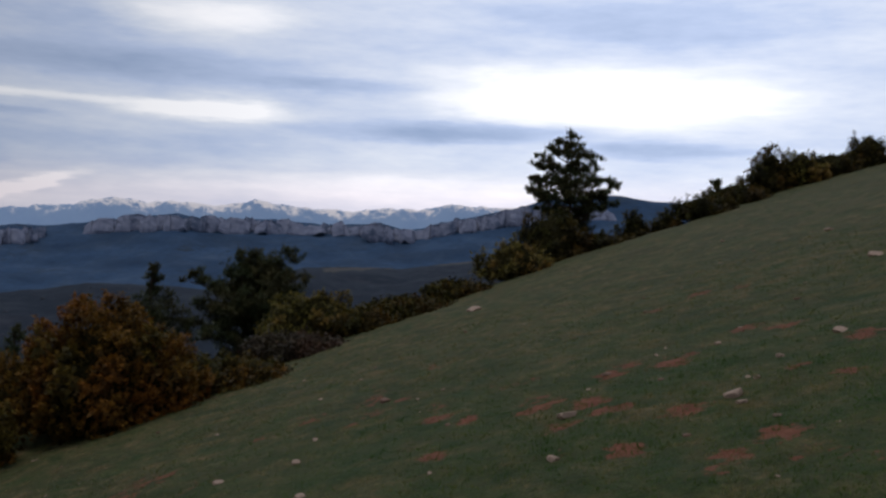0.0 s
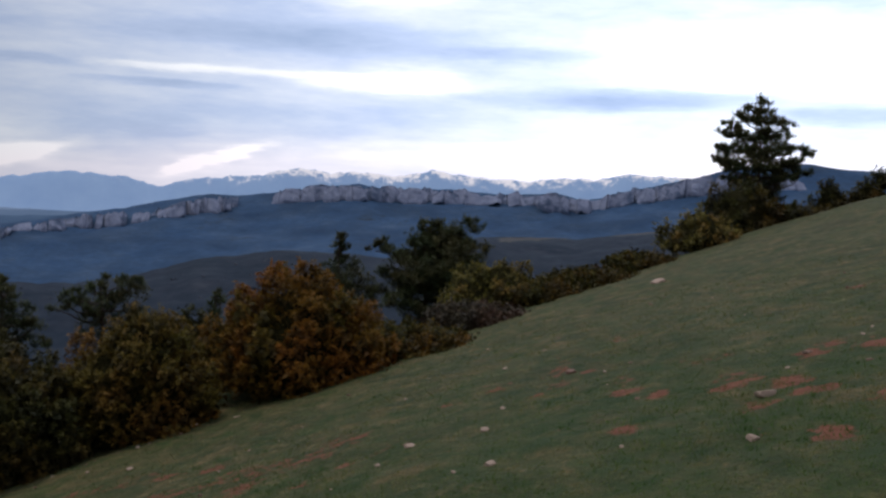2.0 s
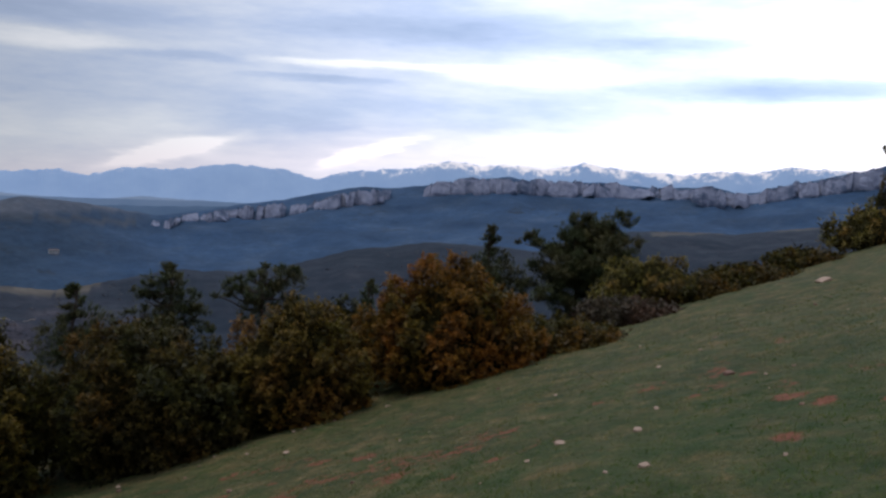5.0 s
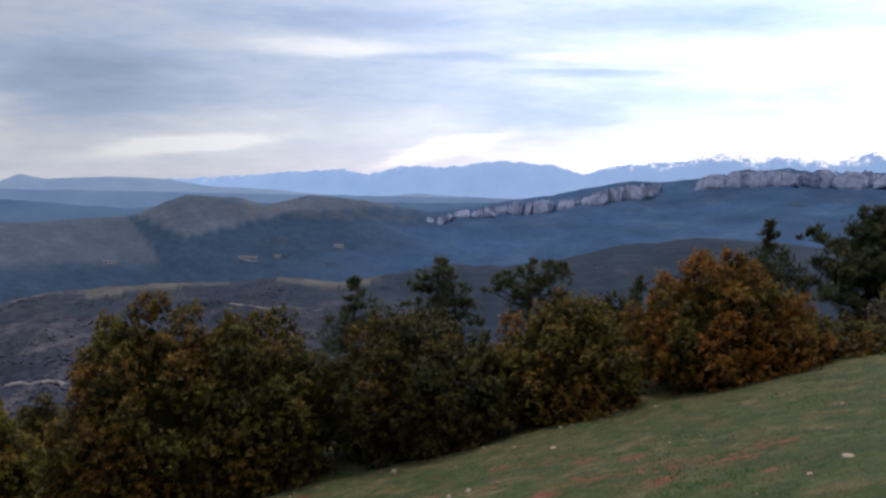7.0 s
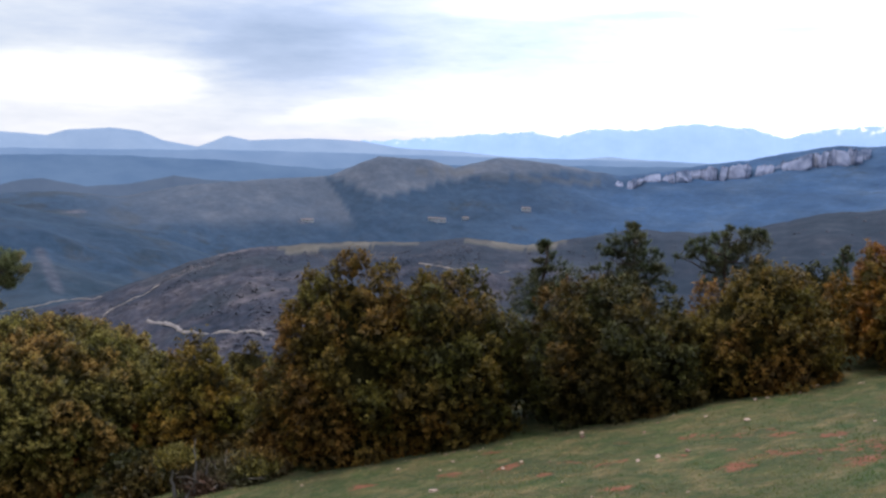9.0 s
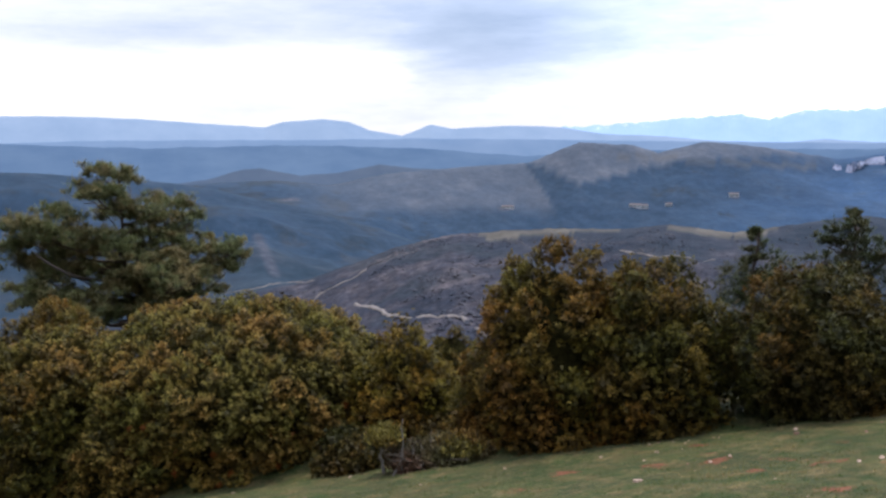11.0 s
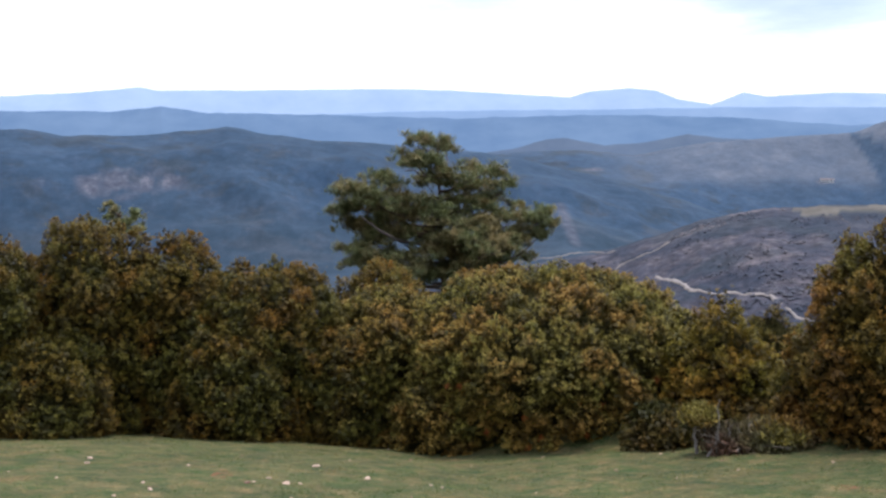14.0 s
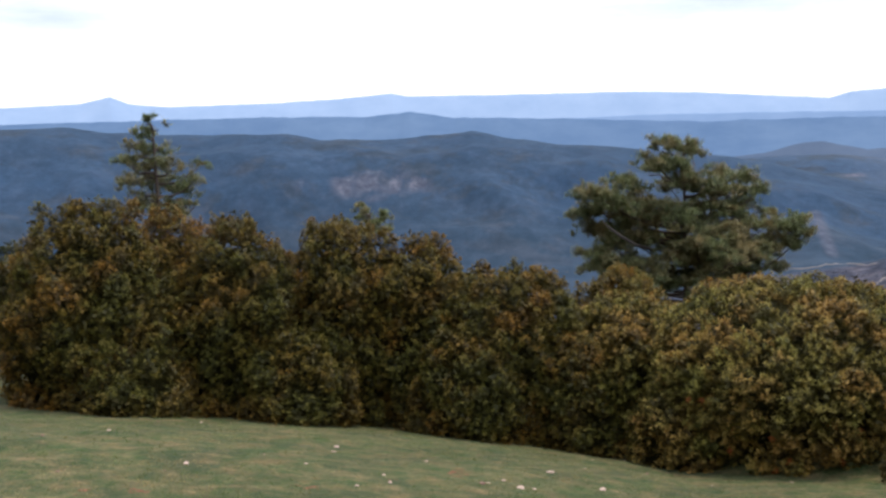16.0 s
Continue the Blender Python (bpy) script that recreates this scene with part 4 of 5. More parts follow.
def plumes_of(style, W, H, seed, rng, gap, way):
    """Leafy plumes set over the outline with uneven gaps: foot, outward normal, radius, length."""
    n = 2600
    phi, t = rng.uniform(0, 2 * np.pi, n), rng.uniform(0.01, 1, n)
    phi[0], t[0] = 0.0, 0.995
    keep = rng.uniform(size=n) < 0.12 + 0.88 * profile(style, t)
    keep[0] = True
    phi, t = phi[keep], t[keep]
    p = envelope(style, W, H, phi, t, seed)
    da = envelope(style, W, H, phi + 0.03, t, seed) - p
    dt = envelope(style, W, H, phi, np.minimum(t + 0.02, 1.0), seed) - envelope(style, W, H, phi, np.minimum(t + 0.02, 1.0) - 0.03, seed)
    nrm = np.cross(da, dt)
    nrm /= np.linalg.norm(nrm, axis=1, keepdims=True) + 1e-9
    nrm[t > 0.97] = (0, 0, 1)
    chosen = []
    behind = (nrm @ way) < -0.30
    for i in range(len(p)):
        g = gap * (1.7 if behind[i] else 1.0)
        if all(np.sum((p[i] - p[j]) ** 2) > g * g for j in chosen):
            chosen.append(i)
    r = gap * rng.uniform(0.52, 0.82, len(chosen))
    return p[chosen], nrm[chosen], r, behind[chosen]


def juniper(az, d, width, ztop, material, seed, label, style="flame", dense=1.0, name="juniper", tuft=0.100, withered=0):
    """A juniper: a short stem, a twiggy inside coloured dark as shade, and plumes of leafy sprigs with dark gaps
    between them.
    """
    rng = np.random.default_rng(seed)
    x, y = polar(az, d)
    zg = ground_at(x, y) - 0.05
    H = max(ztop - zg, 0.35)
    base = thing(name, float(x), float(y), zg, label, "shrub", "junipers along the meadow edge")
    W = width * 0.5
    if d > 23:
        tuft = 0.19
    gap = {"dome": 0.36, "mound": 0.42, "cone": 0.42, "round": 0.42, "flame": 0.40, "low": 0.30}[style]
    gap = min(gap, 0.42 * W, 0.36 * H) if d < 23 else min(0.5, 0.5 * W)
    way = np.array([-x / d, -y / d, 0.25])
    foot, nrm, rad, behind = plumes_of(style, W * 0.97, H - 0.6 * tuft, seed, rng, gap, way)
    up = {"dome": 0.45, "mound": 0.95, "cone": 1.1, "round": 0.85, "flame": 1.2, "low": 0.6}[style]
    axis = 0.7 * nrm + np.array([0, 0, up])
    axis /= np.linalg.norm(axis, axis=1, keepdims=True)
    long = rad * (rng.uniform(1.0, 1.4, len(rad)) if style in ("dome", "low") else rng.uniform(1.2, 2.0, len(rad)))
    sink = rng.uniform(0.35, 1.05, len(rad)) if style == "dome" else rng.uniform(0.3, 1.5, len(rad))
    centre = foot - nrm * (rad * sink)[:, None] - axis * (long * 0.30)[:, None]
    pts, lean, out, tone, inner, inner_n, inner_t = [], [], [], [], [], [], []
    per = 40 * dense * (0.125 / tuft) ** 2
    for i in range(len(foot)):
        n = max(6, int(4 * np.pi * rad[i] * (rad[i] + 2 * long[i]) / 3 * per * (0.45 if behind[i] else 1.0)))
        s = sphere_points(n, rng)
        along = s @ axis[i]
        s = s[(s @ (nrm[i] + axis[i] * 0.5) > -0.15)]
        along = (s @ axis[i])[:, None]
        flat = s - along * axis[i]
        taper = 1 - 0.35 * np.clip(along, 0, 1)
        p = centre[i] + (flat * rad[i] * taper + along * axis[i] * long[i]) * rng.uniform(0.82, 1.08, (len(s), 1))
        keep = (p[:, 2] > 0.02) & (p[:, 2] < H - 0.35 * tuft)
        for j in np.nonzero(np.sum((centre - centre[i]) ** 2, 1) < (2.2 * gap) ** 2)[0]:
            if j != i:
                q = p - centre[j]
                qa = (q @ axis[j])[:, None]
                qf = q - qa * axis[j]
                keep &= ((qf ** 2).sum(1) / rad[j] ** 2 + (qa[:, 0] / long[j]) ** 2) > 0.72
        if not keep.any():
            continue
        pts.append(p[keep])
        out.append(s[keep])
        ln = 0.55 * s[keep] + 0.75 * axis[i] + rng.normal(scale=0.22, size=(keep.sum(), 3))
        lean.append(ln / np.linalg.norm(ln, axis=1, keepdims=True))
        tone.append(np.full(keep.sum(), rng.uniform()))
        q = sphere_points(int(26 * (rad[i] / 0.28) ** 2) + 8, rng)
        q = q[q @ (nrm[i] + axis[i] * 0.5) > -0.2]
        qa = (q @ axis[i])[:, None]
        inner.append(centre[i] + ((q - qa * axis[i]) * rad[i] + qa * axis[i] * long[i]) * rng.uniform(0.66, 0.84, (len(q), 1)))
        inner_n.append(q)
        inner_t.append(np.full(len(q), tone[-1][0]))
    pts, out, lean, tone = (np.concatenate(a) for a in (pts, out, lean, tone))
    # every sprig is a short brush of leaves, narrow at its tip
    k = 24
    size = tuft * rng.uniform(0.55, 1.3, len(pts))
    m = len(pts) * k
    L = np.repeat(lean, k, 0)
    perp = rng.normal(size=(m, 3))
    perp -= (perp * L).sum(1, keepdims=True) * L
    perp /= np.linalg.norm(perp, axis=1, keepdims=True) + 1e-9
    u = rng.uniform(0, 1, (m, 1)) ** 0.8
    reach = np.repeat(size, k)[:, None]
    P = np.repeat(pts, k, 0) + L * reach * (-0.8 + 1.7 * u) + perp * reach * 0.62 * np.sqrt(1.05 - u) * rng.uniform(0.2, 1.0, (m, 1))
    v, f = leaf_cards(P, perp * 0.75 + L * 0.65, tuft * 0.52, tuft * 0.22, rng, 0.30, np.repeat(out, k, 0) * 0.8 + np.array([0, 0, 0.6]))
    # broad leaves behind the sprigs, given dark tones that paint in the inner shade
    inner, inner_n, inner_t = (np.concatenate(a) for a in (inner, inner_n, inner_t))
    low = inner[:, 2] > 0.0
    inner, inner_n, inner_t = np.repeat(inner[low], 7, 0), np.repeat(inner_n[low], 7, 0), np.repeat(inner_t[low], 7)
    turn = rng.normal(size=inner.shape)
    iv, jf = leaf_cards(inner + 0.07 * rng.normal(size=inner.shape), np.cross(inner_n, turn), 0.090, 0.060, rng, 0.15, inner_n)
    v, f = np.concatenate([v, iv]), np.concatenate([f, jf + len(v)])
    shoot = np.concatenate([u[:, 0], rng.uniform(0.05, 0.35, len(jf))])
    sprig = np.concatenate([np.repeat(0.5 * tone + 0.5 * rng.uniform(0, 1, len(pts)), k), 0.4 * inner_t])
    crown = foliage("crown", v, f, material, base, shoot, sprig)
    crown.data.attributes.new("plume", "FLOAT", "POINT").data.foreach_set("value", np.repeat(np.concatenate([np.repeat(tone, k), inner_t]), 3).astype(np.float32))
    # the twiggy inside, one closed mass with the crown's inner shade in its colour
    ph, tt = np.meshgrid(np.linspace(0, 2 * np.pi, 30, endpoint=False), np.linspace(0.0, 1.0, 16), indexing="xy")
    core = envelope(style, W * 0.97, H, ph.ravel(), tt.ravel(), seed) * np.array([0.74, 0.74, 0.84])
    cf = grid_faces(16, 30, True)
    mesh_object("shaded_twig_core", core, cf, TWIG_SHADE, True, base)
    sv, sf = tube([(0, 0, -0.2), (0.03, 0.02, 0.25 * H), (0.0, 0.05, 0.6 * H)], [0.11 * W + 0.03, 0.07 * W + 0.02, 0.02])
    mesh_object("stem", sv, sf, BARK, True, base)
    if withered:
        low = np.where((pts[:, 2] < 0.50 * H) & (pts @ np.array([-x, -y, 0]) > 0.55 * W * d))[0]
        for _ in range(withered):
            q = rng.choice(low)
            wv, wf = leaf_cards(pts[q] + out[q] * 0.06 + rng.normal(scale=0.015, size=(40, 3)), np.tile(out[q] + np.array([0, 0, 0.4]), (40, 1)), 0.08, 0.032, rng, 0.4)
            tagged(foliage("withered_sprig", wv, wf, RED_LEAF, crown, rng.uniform(0.3, 1, 40), np.full(40, 0.5)), "orange withered sprig")
    return base


def pine(az, d, width, ztop, seed, label, crown_z, clump=0.42, limbs=26, shape="broad", material=None, lean=0.0, name="pine_tree", needles=70, dense=1.0, inner=0.3, masses=()):
    """A pine: a tapered trunk, uneven limbs, and needle clumps towards their ends."""
    rng = np.random.default_rng(seed)
    x, y = polar(az, d)
    zg = ground_at(x, y) - 0.05
    H, W = ztop - zg, width * 0.5
    crown_low = (crown_z - zg) / H
    base = thing(name, float(x), float(y), zg, label, "tree", "pines behind the junipers")
    side = np.array([math.cos(radians(az)), math.sin(radians(az)), 0.0])
    hs = np.linspace(0, 1, 9)
    trunk = np.stack([side * lean * H * h ** 1.5 + np.array([0.05 * math.sin(h * 7 + seed), 0.05 * math.cos(h * 5 + seed), h * H * 0.96]) for h in hs])
    r0 = 0.014 * H + 0.02
    tv, tf = tube(trunk, r0 * (1 - 0.9 * hs) + 0.008)
    mesh_object("trunk", tv, tf, BARK, True, base)
    centres = []
    for k in range(limbs):
        f = crown_low + (0.97 - crown_low) * ((k + rng.uniform(0.2, 0.8)) / limbs)
        g = (f - crown_low) / (1 - crown_low)
        if shape == "broad":
            reach = W * (0.55 + 0.5 * math.sin(math.pi * min(1, g * 1.15 + 0.12))) * (1.0 - 0.80 * g ** 3)
        elif shape == "spire":
            reach = W * (0.08 + 0.95 * (1 - g) ** 0.9)
        else:
            reach = W * (0.10 + 0.95 * (1 - g) ** 0.9)
        reach *= rng.uniform(0.62, 1.08)
        a = k * 2.399 + rng.uniform(-0.5, 0.5)
        start = np.array([np.interp(f, hs * 0.96, trunk[:, i]) for i in range(3)])
        out = np.array([math.cos(a), math.sin(a), 0])
        rise = rng.uniform(0.10, 0.35) + 0.15 * g
        s = np.linspace(0, 1, 6)[:, None]
        path = start + out * reach * s + np.array([0, 0, 1]) * reach * rise * s ** 1.4 + rng.normal(scale=0.03 * reach, size=(6, 3)) * s
        path[:, 2] = np.minimum(path[:, 2], H - clump * 0.55)
        lv, lf = tube(path, (0.32 * r0 * (1 - 0.5 * g)) * (1 - 0.85 * s[:, 0]) + 0.006, 5)
        limb = mesh_object("limb", lv, lf, BARK, True, base)
        m = max(2, int(round((1 - inner) * reach / (clump * 0.5))))
        for j in range(m):
            q = inner + (1 - inner) * (j + 0.6) / m
            c = np.array([np.interp(q, s[:, 0], path[:, i]) for i in range(3)])
            centres.append((c + rng.normal(scale=clump * 0.30, size=3) * np.array([1, 1, 0.6]), clump * rng.uniform(0.55, 1.0) * (0.72 + 0.28 * (1 - g)), limb))
    for mx, mz, mr in masses:
        # a foliage mass on its own limb: offset to the side, height, size
        deep = rng.uniform(-0.55, 0.55) * W * (1 - 0.6 * abs(mx) / W)
        c = side * mx + np.array([-math.sin(radians(az)), math.cos(radians(az)), 0]) * deep + np.array([0, 0, mz - zg])
        f = min(0.94, max(0.15, (c[2] - 0.30 * np.linalg.norm(c[:2])) / H))
        start = np.array([np.interp(f, hs * 0.96, trunk[:, i]) for i in range(3)])
        s = np.linspace(0, 1, 6)[:, None]
        path = start + (c - start) * s + np.array([0, 0, -0.10]) * np.linalg.norm(c - start) * np.sin(np.pi * s) + rng.normal(scale=0.05, size=(6, 3)) * s
        lv, lf = tube(path, 0.30 * r0 * (1 - 0.85 * s[:, 0]) + 0.008, 5)
        limb = mesh_object("limb", lv, lf, BARK, True, base)
        # the mass is a flat-bottomed pad of short leafy shoots
        m = max(5, int(125 * mr * mr))
        pad = sphere_points(m, rng)
        pad[:, 2] = np.where(pad[:, 2] < -0.25, -0.6 * pad[:, 2], pad[:, 2])
        for q in pad * rng.uniform(0.35, 1.05, (m, 1)) * np.array([1.0, 1.0, 0.80]) * mr * 1.45:
            centres.append((c + q, min(0.21, 0.62 * mr) * rng.uniform(0.7, 1.25), limb))
    for e in (0.0, 0.6, 1.1) if not masses else ():
        centres.append((trunk[-1] + np.array([0, 0, 0.04 * H - clump * (0.45 + e)]) + rng.normal(scale=0.08, size=3), clump * (0.55 + 0.2 * e), base))
    n = int(needles * dense) // 6
    length = 0.055 + 0.0022 * d
    for limb in dict.fromkeys(c[2] for c in centres):
        # shoots fan up and out; needles bristle along each
        own = [(c, r) for c, r, holder in centres if holder is limb]
        P, A, U = [], [], []
        for c, r in own:
            s = sphere_points(6, rng)
            s[:, 2] = np.abs(s[:, 2]) * 0.9 + 0.05
            s = np.repeat(s, n, 0)
            q = rng.uniform(0.1, 1.0, (len(s), 1))
            P.append(c + s * r * q + rng.normal(scale=0.16 * r, size=s.shape))
            # upright shoots get a paler tone: light from above put into the colour
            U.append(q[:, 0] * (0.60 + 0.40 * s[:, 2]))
            A.append(s * 0.8 + np.array([0, 0, 0.3]))
        A = np.concatenate(A)
        v, f = leaf_cards(np.concatenate(P), A, length, 0.17 * length + 0.004, rng, 0.50, A + np.array([0, 0, 0.8]))
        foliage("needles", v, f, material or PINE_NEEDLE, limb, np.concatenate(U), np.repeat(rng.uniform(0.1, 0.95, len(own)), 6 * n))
    return base


GREEN, OCHRE, RUST = JUNIPER_GREEN, JUNIPER_OCHRE, JUNIPER_RUST
# azimuth, distance, width, height of the top, leaf, seed, label, style
juniper(110.4, 18.1, 3.4, -0.05, GREEN, 1, "tall dense olive-green juniper at the meadow edge", "round")
juniper(106.2, 19.5, 2.3, -0.35, JUNIPER_BROWN, 2, "narrow brownish juniper pressed between its neighbours", "mound")
juniper(102.6, 18.0, 2.9, -0.48, GREEN, 3, "rounded olive-brown juniper in the hedge", "round")
juniper(96.6, 18.1, 3.0, -0.55, GREEN, 4, "tall olive-brown juniper in the hedge", "round")
juniper(92.2, 18.2, 2.8, -0.98, GREEN, 5, "olive juniper with a ragged top in the hedge", "round")
juniper(87.0, 17.8, 3.4, -1.52, GREEN, 6, "low green juniper in the hedge", "dome")
juniper(80.0, 19.4, 2.91, -1.72, JUNIPER_BROWN, 7, "rusty-tipped juniper behind the round bush", "mound")
juniper(79.8, 17.6, 3.0, -2.10, OCHRE, 51, "rounded ochre-green juniper touching the great dome", "dome")
juniper(70.5, 17.4, 5.8, -1.74, OCHRE, 8, "great round dome-shaped juniper with orange withered sprigs", "dome", 1.1, withered=16)
juniper(60.4, 15.7, 2.1, -1.82, JUNIPER_YELLOW, 9, "small yellowish juniper in a gap of the hedge", "mound")
juniper(55.0, 14.2, 1.4, -1.95, JUNIPER_BROWN, 10, "low juniper skirt beside a taller one", "low")
juniper(51.5, 13.8, 2.45, -0.15, JUNIPER_BROWN, 11, "tall pointed rust-tipped juniper", "mound")
juniper(45.9, 13.8, 2.45, -0.4, GREEN, 12, "tall dark green juniper joined to its neighbour", "round")
juniper(36.3, 13.8, 2.75, -0.43, JUNIPER_DARKENED, 13, "dark green rounded juniper at the meadow edge", "round")
juniper(28.1, 14.1, 2.35, 0.08, JUNIPER_BROWN, 14, "pointed ochre-brown juniper at the meadow edge", "cone")
juniper(18.9, 14.9, 2.85, 0.5, RUST, 15, "broad orange-brown juniper at the meadow edge", "cone")
juniper(23.4, 16.7, 2.46, -0.80, JUNIPER_DARKENED, 16, "dark juniper behind the orange one")
juniper(7.3, 20.2, 2.46, 0.36, OCHRE, 17, "ochre juniper below the meadow brink")
juniper(12.4, 15.8, 2.2, -0.50, GREEN, 18, "low green scrub along the brink", "low", name="scrub_bush")
juniper(8.4, 18.0, 2.2, -0.42, HEATHER_LEAF, 19, "low heathery brown scrub along the brink", "low", name="scrub_bush")
juniper(4.6, 19.6, 1.8, -0.02, GREEN, 20, "low green scrub on the brink", "low", name="scrub_bush")
juniper(1.6, 20.6, 2.0, 0.16, GREEN, 21, "low scrub bush on the brink", "low", name="scrub_bush")
juniper(-1.0, 22.2, 1.7, 0.48, GREEN, 22, "low scrub bush on the brink", "low", name="scrub_bush")
juniper(-4.0, 24.2, 2.0, 1.58, OCHRE, 23, "pointed juniper at the foot of the pine")
juniper(-6.4, 27.0, 2.4, 2.25, JUNIPER_DARKENED, 24, "dark juniper under the pine", "low")
juniper(-8.9, 27.8, 2.2, 1.75, JUNIPER_DARKENED, 25, "dark low juniper under the pine", "low")
juniper(-14.6, 31.0, 2.1, 2.95, JUNIPER_DARKENED, 26, "dark juniper on the skyline", "low")
juniper(-16.6, 33.5, 2.3, 3.55, JUNIPER_DARKENED, 27, "dark juniper on the skyline", "low")
juniper(-18.4, 36.5, 2.0, 5.05, JUNIPER_DARKENED, 28, "tall dark juniper on the skyline")
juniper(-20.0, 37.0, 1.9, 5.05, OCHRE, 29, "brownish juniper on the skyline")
juniper(-21.6, 39.0, 2.3, 5.10, JUNIPER_DARKENED, 30, "dark juniper on the skyline", "low")
juniper(-23.4, 41.0, 2.2, 6.10, JUNIPER_DARKENED, 31, "dark juniper on the skyline")
juniper(-26.0, 43.0, 2.4, 6.90, JUNIPER_DARKENED, 32, "dark juniper on the skyline")
juniper(-11.0, 29.5, 1.1, 2.40, JUNIPER_DARKENED, 33, "small dark pointed juniper on the brow")
juniper(-12.8, 30.5, 1.0, 2.45, JUNIPER_DARKENED, 34, "small dark juniper on the brow")
juniper(25.2, 19.0, 2.0, -0.70, JUNIPER_DARKENED, 35, "dark juniper farther down the slope")
juniper(57.4, 21.0, 1.6, -3.10, GREEN, 36, "small dark juniper farther down the slope")
juniper(40.6, 17.6, 2.6, -2.1, JUNIPER_DARKENED, 37, "dark juniper filling the hedge behind", "dome")
juniper(32.4, 17.6, 2.6, -1.75, JUNIPER_DARKENED, 38, "dark juniper filling the hedge behind", "dome")
juniper(64.5, 18.0, 2.6, -2.80, JUNIPER_DARKENED, 39, "dark juniper lower down behind the hedge", "dome")
# added bush that stands in for the dark gap between its neighbours
juniper(63.4, 14.5, 1.4, -3.15, JUNIPER_DARKENED, 40, "low juniper added to fill the dark gap by the great dome", "low")
juniper(57.6, 15.0, 1.5, -3.05, GREEN, 46, "low green juniper between taller ones", "low")
juniper(99.3, 16.9, 2.4, -2.20, GREEN, 47, "low yellow-green juniper at the front of the hedge", "low")
juniper(89.0, 16.8, 2.6, -2.30, GREEN, 48, "low green juniper at the front of the hedge", "low")
juniper(108.8, 17.2, 2.6, -2.10, GREEN, 49, "low green juniper at the front of the hedge", "low")
juniper(82.6, 16.9, 2.2, -2.50, GREEN, 50, "low dark juniper pressed against the round bush", "low")

juniper(76.3, 16.2, 2.2, -2.95, OCHRE, 52, "low ochre juniper at the foot of the great dome", "low")

juniper(115.6, 25.0, 3.2, -1.6, JUNIPER_DARKENED, 53, "dark juniper with bare grey twigs farther down", "mound")
juniper(92.3, 16.6, 0.55, -4.2, GREEN, 54, "small green seedling at the foot of the hedge", "low")

# foliage masses: to the side, height, size
BROW_UPPER = [(-0.06, 4.85, 0.21), (-0.36, 4.65, 0.21), (0.24, 4.59, 0.23), (-0.76, 4.39, 0.21), (-1.06, 4.13, 0.23), (-0.32, 4.25, 0.32), (0.34, 4.19, 0.32), (0.84, 4.05, 0.21), (-1.32, 3.89, 0.21), (-0.86, 3.79, 0.32), (-0.16, 3.69, 0.41), (0.54, 3.65, 0.37), (-1.46, 3.43, 0.18), (-1.06, 3.33, 0.32), (-0.56, 3.19, 0.41), (0.24, 3.09, 0.46)]
BROW_LOWER = [(1.04, 3.33, 0.28), (1.54, 3.33, 0.23), (1.74, 3.19, 0.14), (-1.56, 2.99, 0.16), (-1.16, 2.85, 0.28), (-0.56, 2.69, 0.37), (0.24, 2.59, 0.46), (0.94, 2.79, 0.37), (1.34, 2.89, 0.23), (1.44, 2.49, 0.18), (-1.06, 2.39, 0.21), (-0.46, 2.19, 0.37), (0.24, 2.13, 0.41), (0.84, 2.29, 0.28), (-0.16, 1.79, 0.32), (0.44, 1.69, 0.32)]
BROAD_TOP = [(-0.7, -0.3, 0.43), (0.0, -0.5, 0.43), (-0.8, -0.9, 0.50), (-0.2, -1.0, 0.43), (0.3, -0.7, 0.28), (-1.0, -1.1, 0.28)]
BROAD_WEST = [(-2.0, -1.5, 0.36), (-1.6, -1.7, 0.36), (-2.6, -1.9, 0.50), (-3.1, -2.1, 0.50), (-2.0, -2.2, 0.57), (-3.2, -2.7, 0.43), (-2.6, -2.6, 0.57), (-1.9, -2.8, 0.57), (-3.1, -3.2, 0.43), (-2.4, -3.4, 0.57), (-1.6, -3.4, 0.57), (-2.8, -3.8, 0.43)]
BROAD_MIDDLE = [(-0.9, -2.2, 0.51), (-0.9, -3.0, 0.64), (-0.4, -1.8, 0.46), (-0.3, -2.6, 0.60), (0.4, -3.1, 0.64), (1.2, -3.2, 0.64), (0.0, -3.8, 0.64), (0.8, -3.9, 0.64), (1.8, -3.8, 0.64), (-0.9, -3.8, 0.64), (-1.8, -4.1, 0.57), (-2.6, -4.3, 0.43), (-2.0, -4.7, 0.64), (-0.8, -4.7, 0.71), (0.4, -4.7, 0.71), (1.6, -4.7, 0.64)]
BROAD_EAST = [(0.5, -1.7, 0.47), (1.1, -1.4, 0.36), (1.8, -1.5, 0.36), (1.4, -1.9, 0.54), (2.2, -1.9, 0.36), (0.7, -2.4, 0.57), (1.8, -2.4, 0.43), (1.2, -2.6, 0.50), (2.6, -2.6, 0.26), (2.4, -2.9, 0.36), (3.5, -2.7, 0.28), (3.1, -2.9, 0.36), (3.5, -3.2, 0.36), (2.7, -3.4, 0.50), (2.0, -3.1, 0.50), (3.3, -3.6, 0.36), (2.4, -3.8, 0.50)]
BROAD_HEART = [(-1.5, -2.9, 0.50), (0.6, -3.4, 0.55), (-0.3, -3.9, 0.60), (-2.2, -3.6, 0.50), (1.9, -3.6, 0.50), (-1.2, -4.4, 0.60), (0.9, -4.3, 0.60), (2.4, -4.3, 0.50), (-2.6, -4.2, 0.45), (0.0, -1.4, 0.35)]
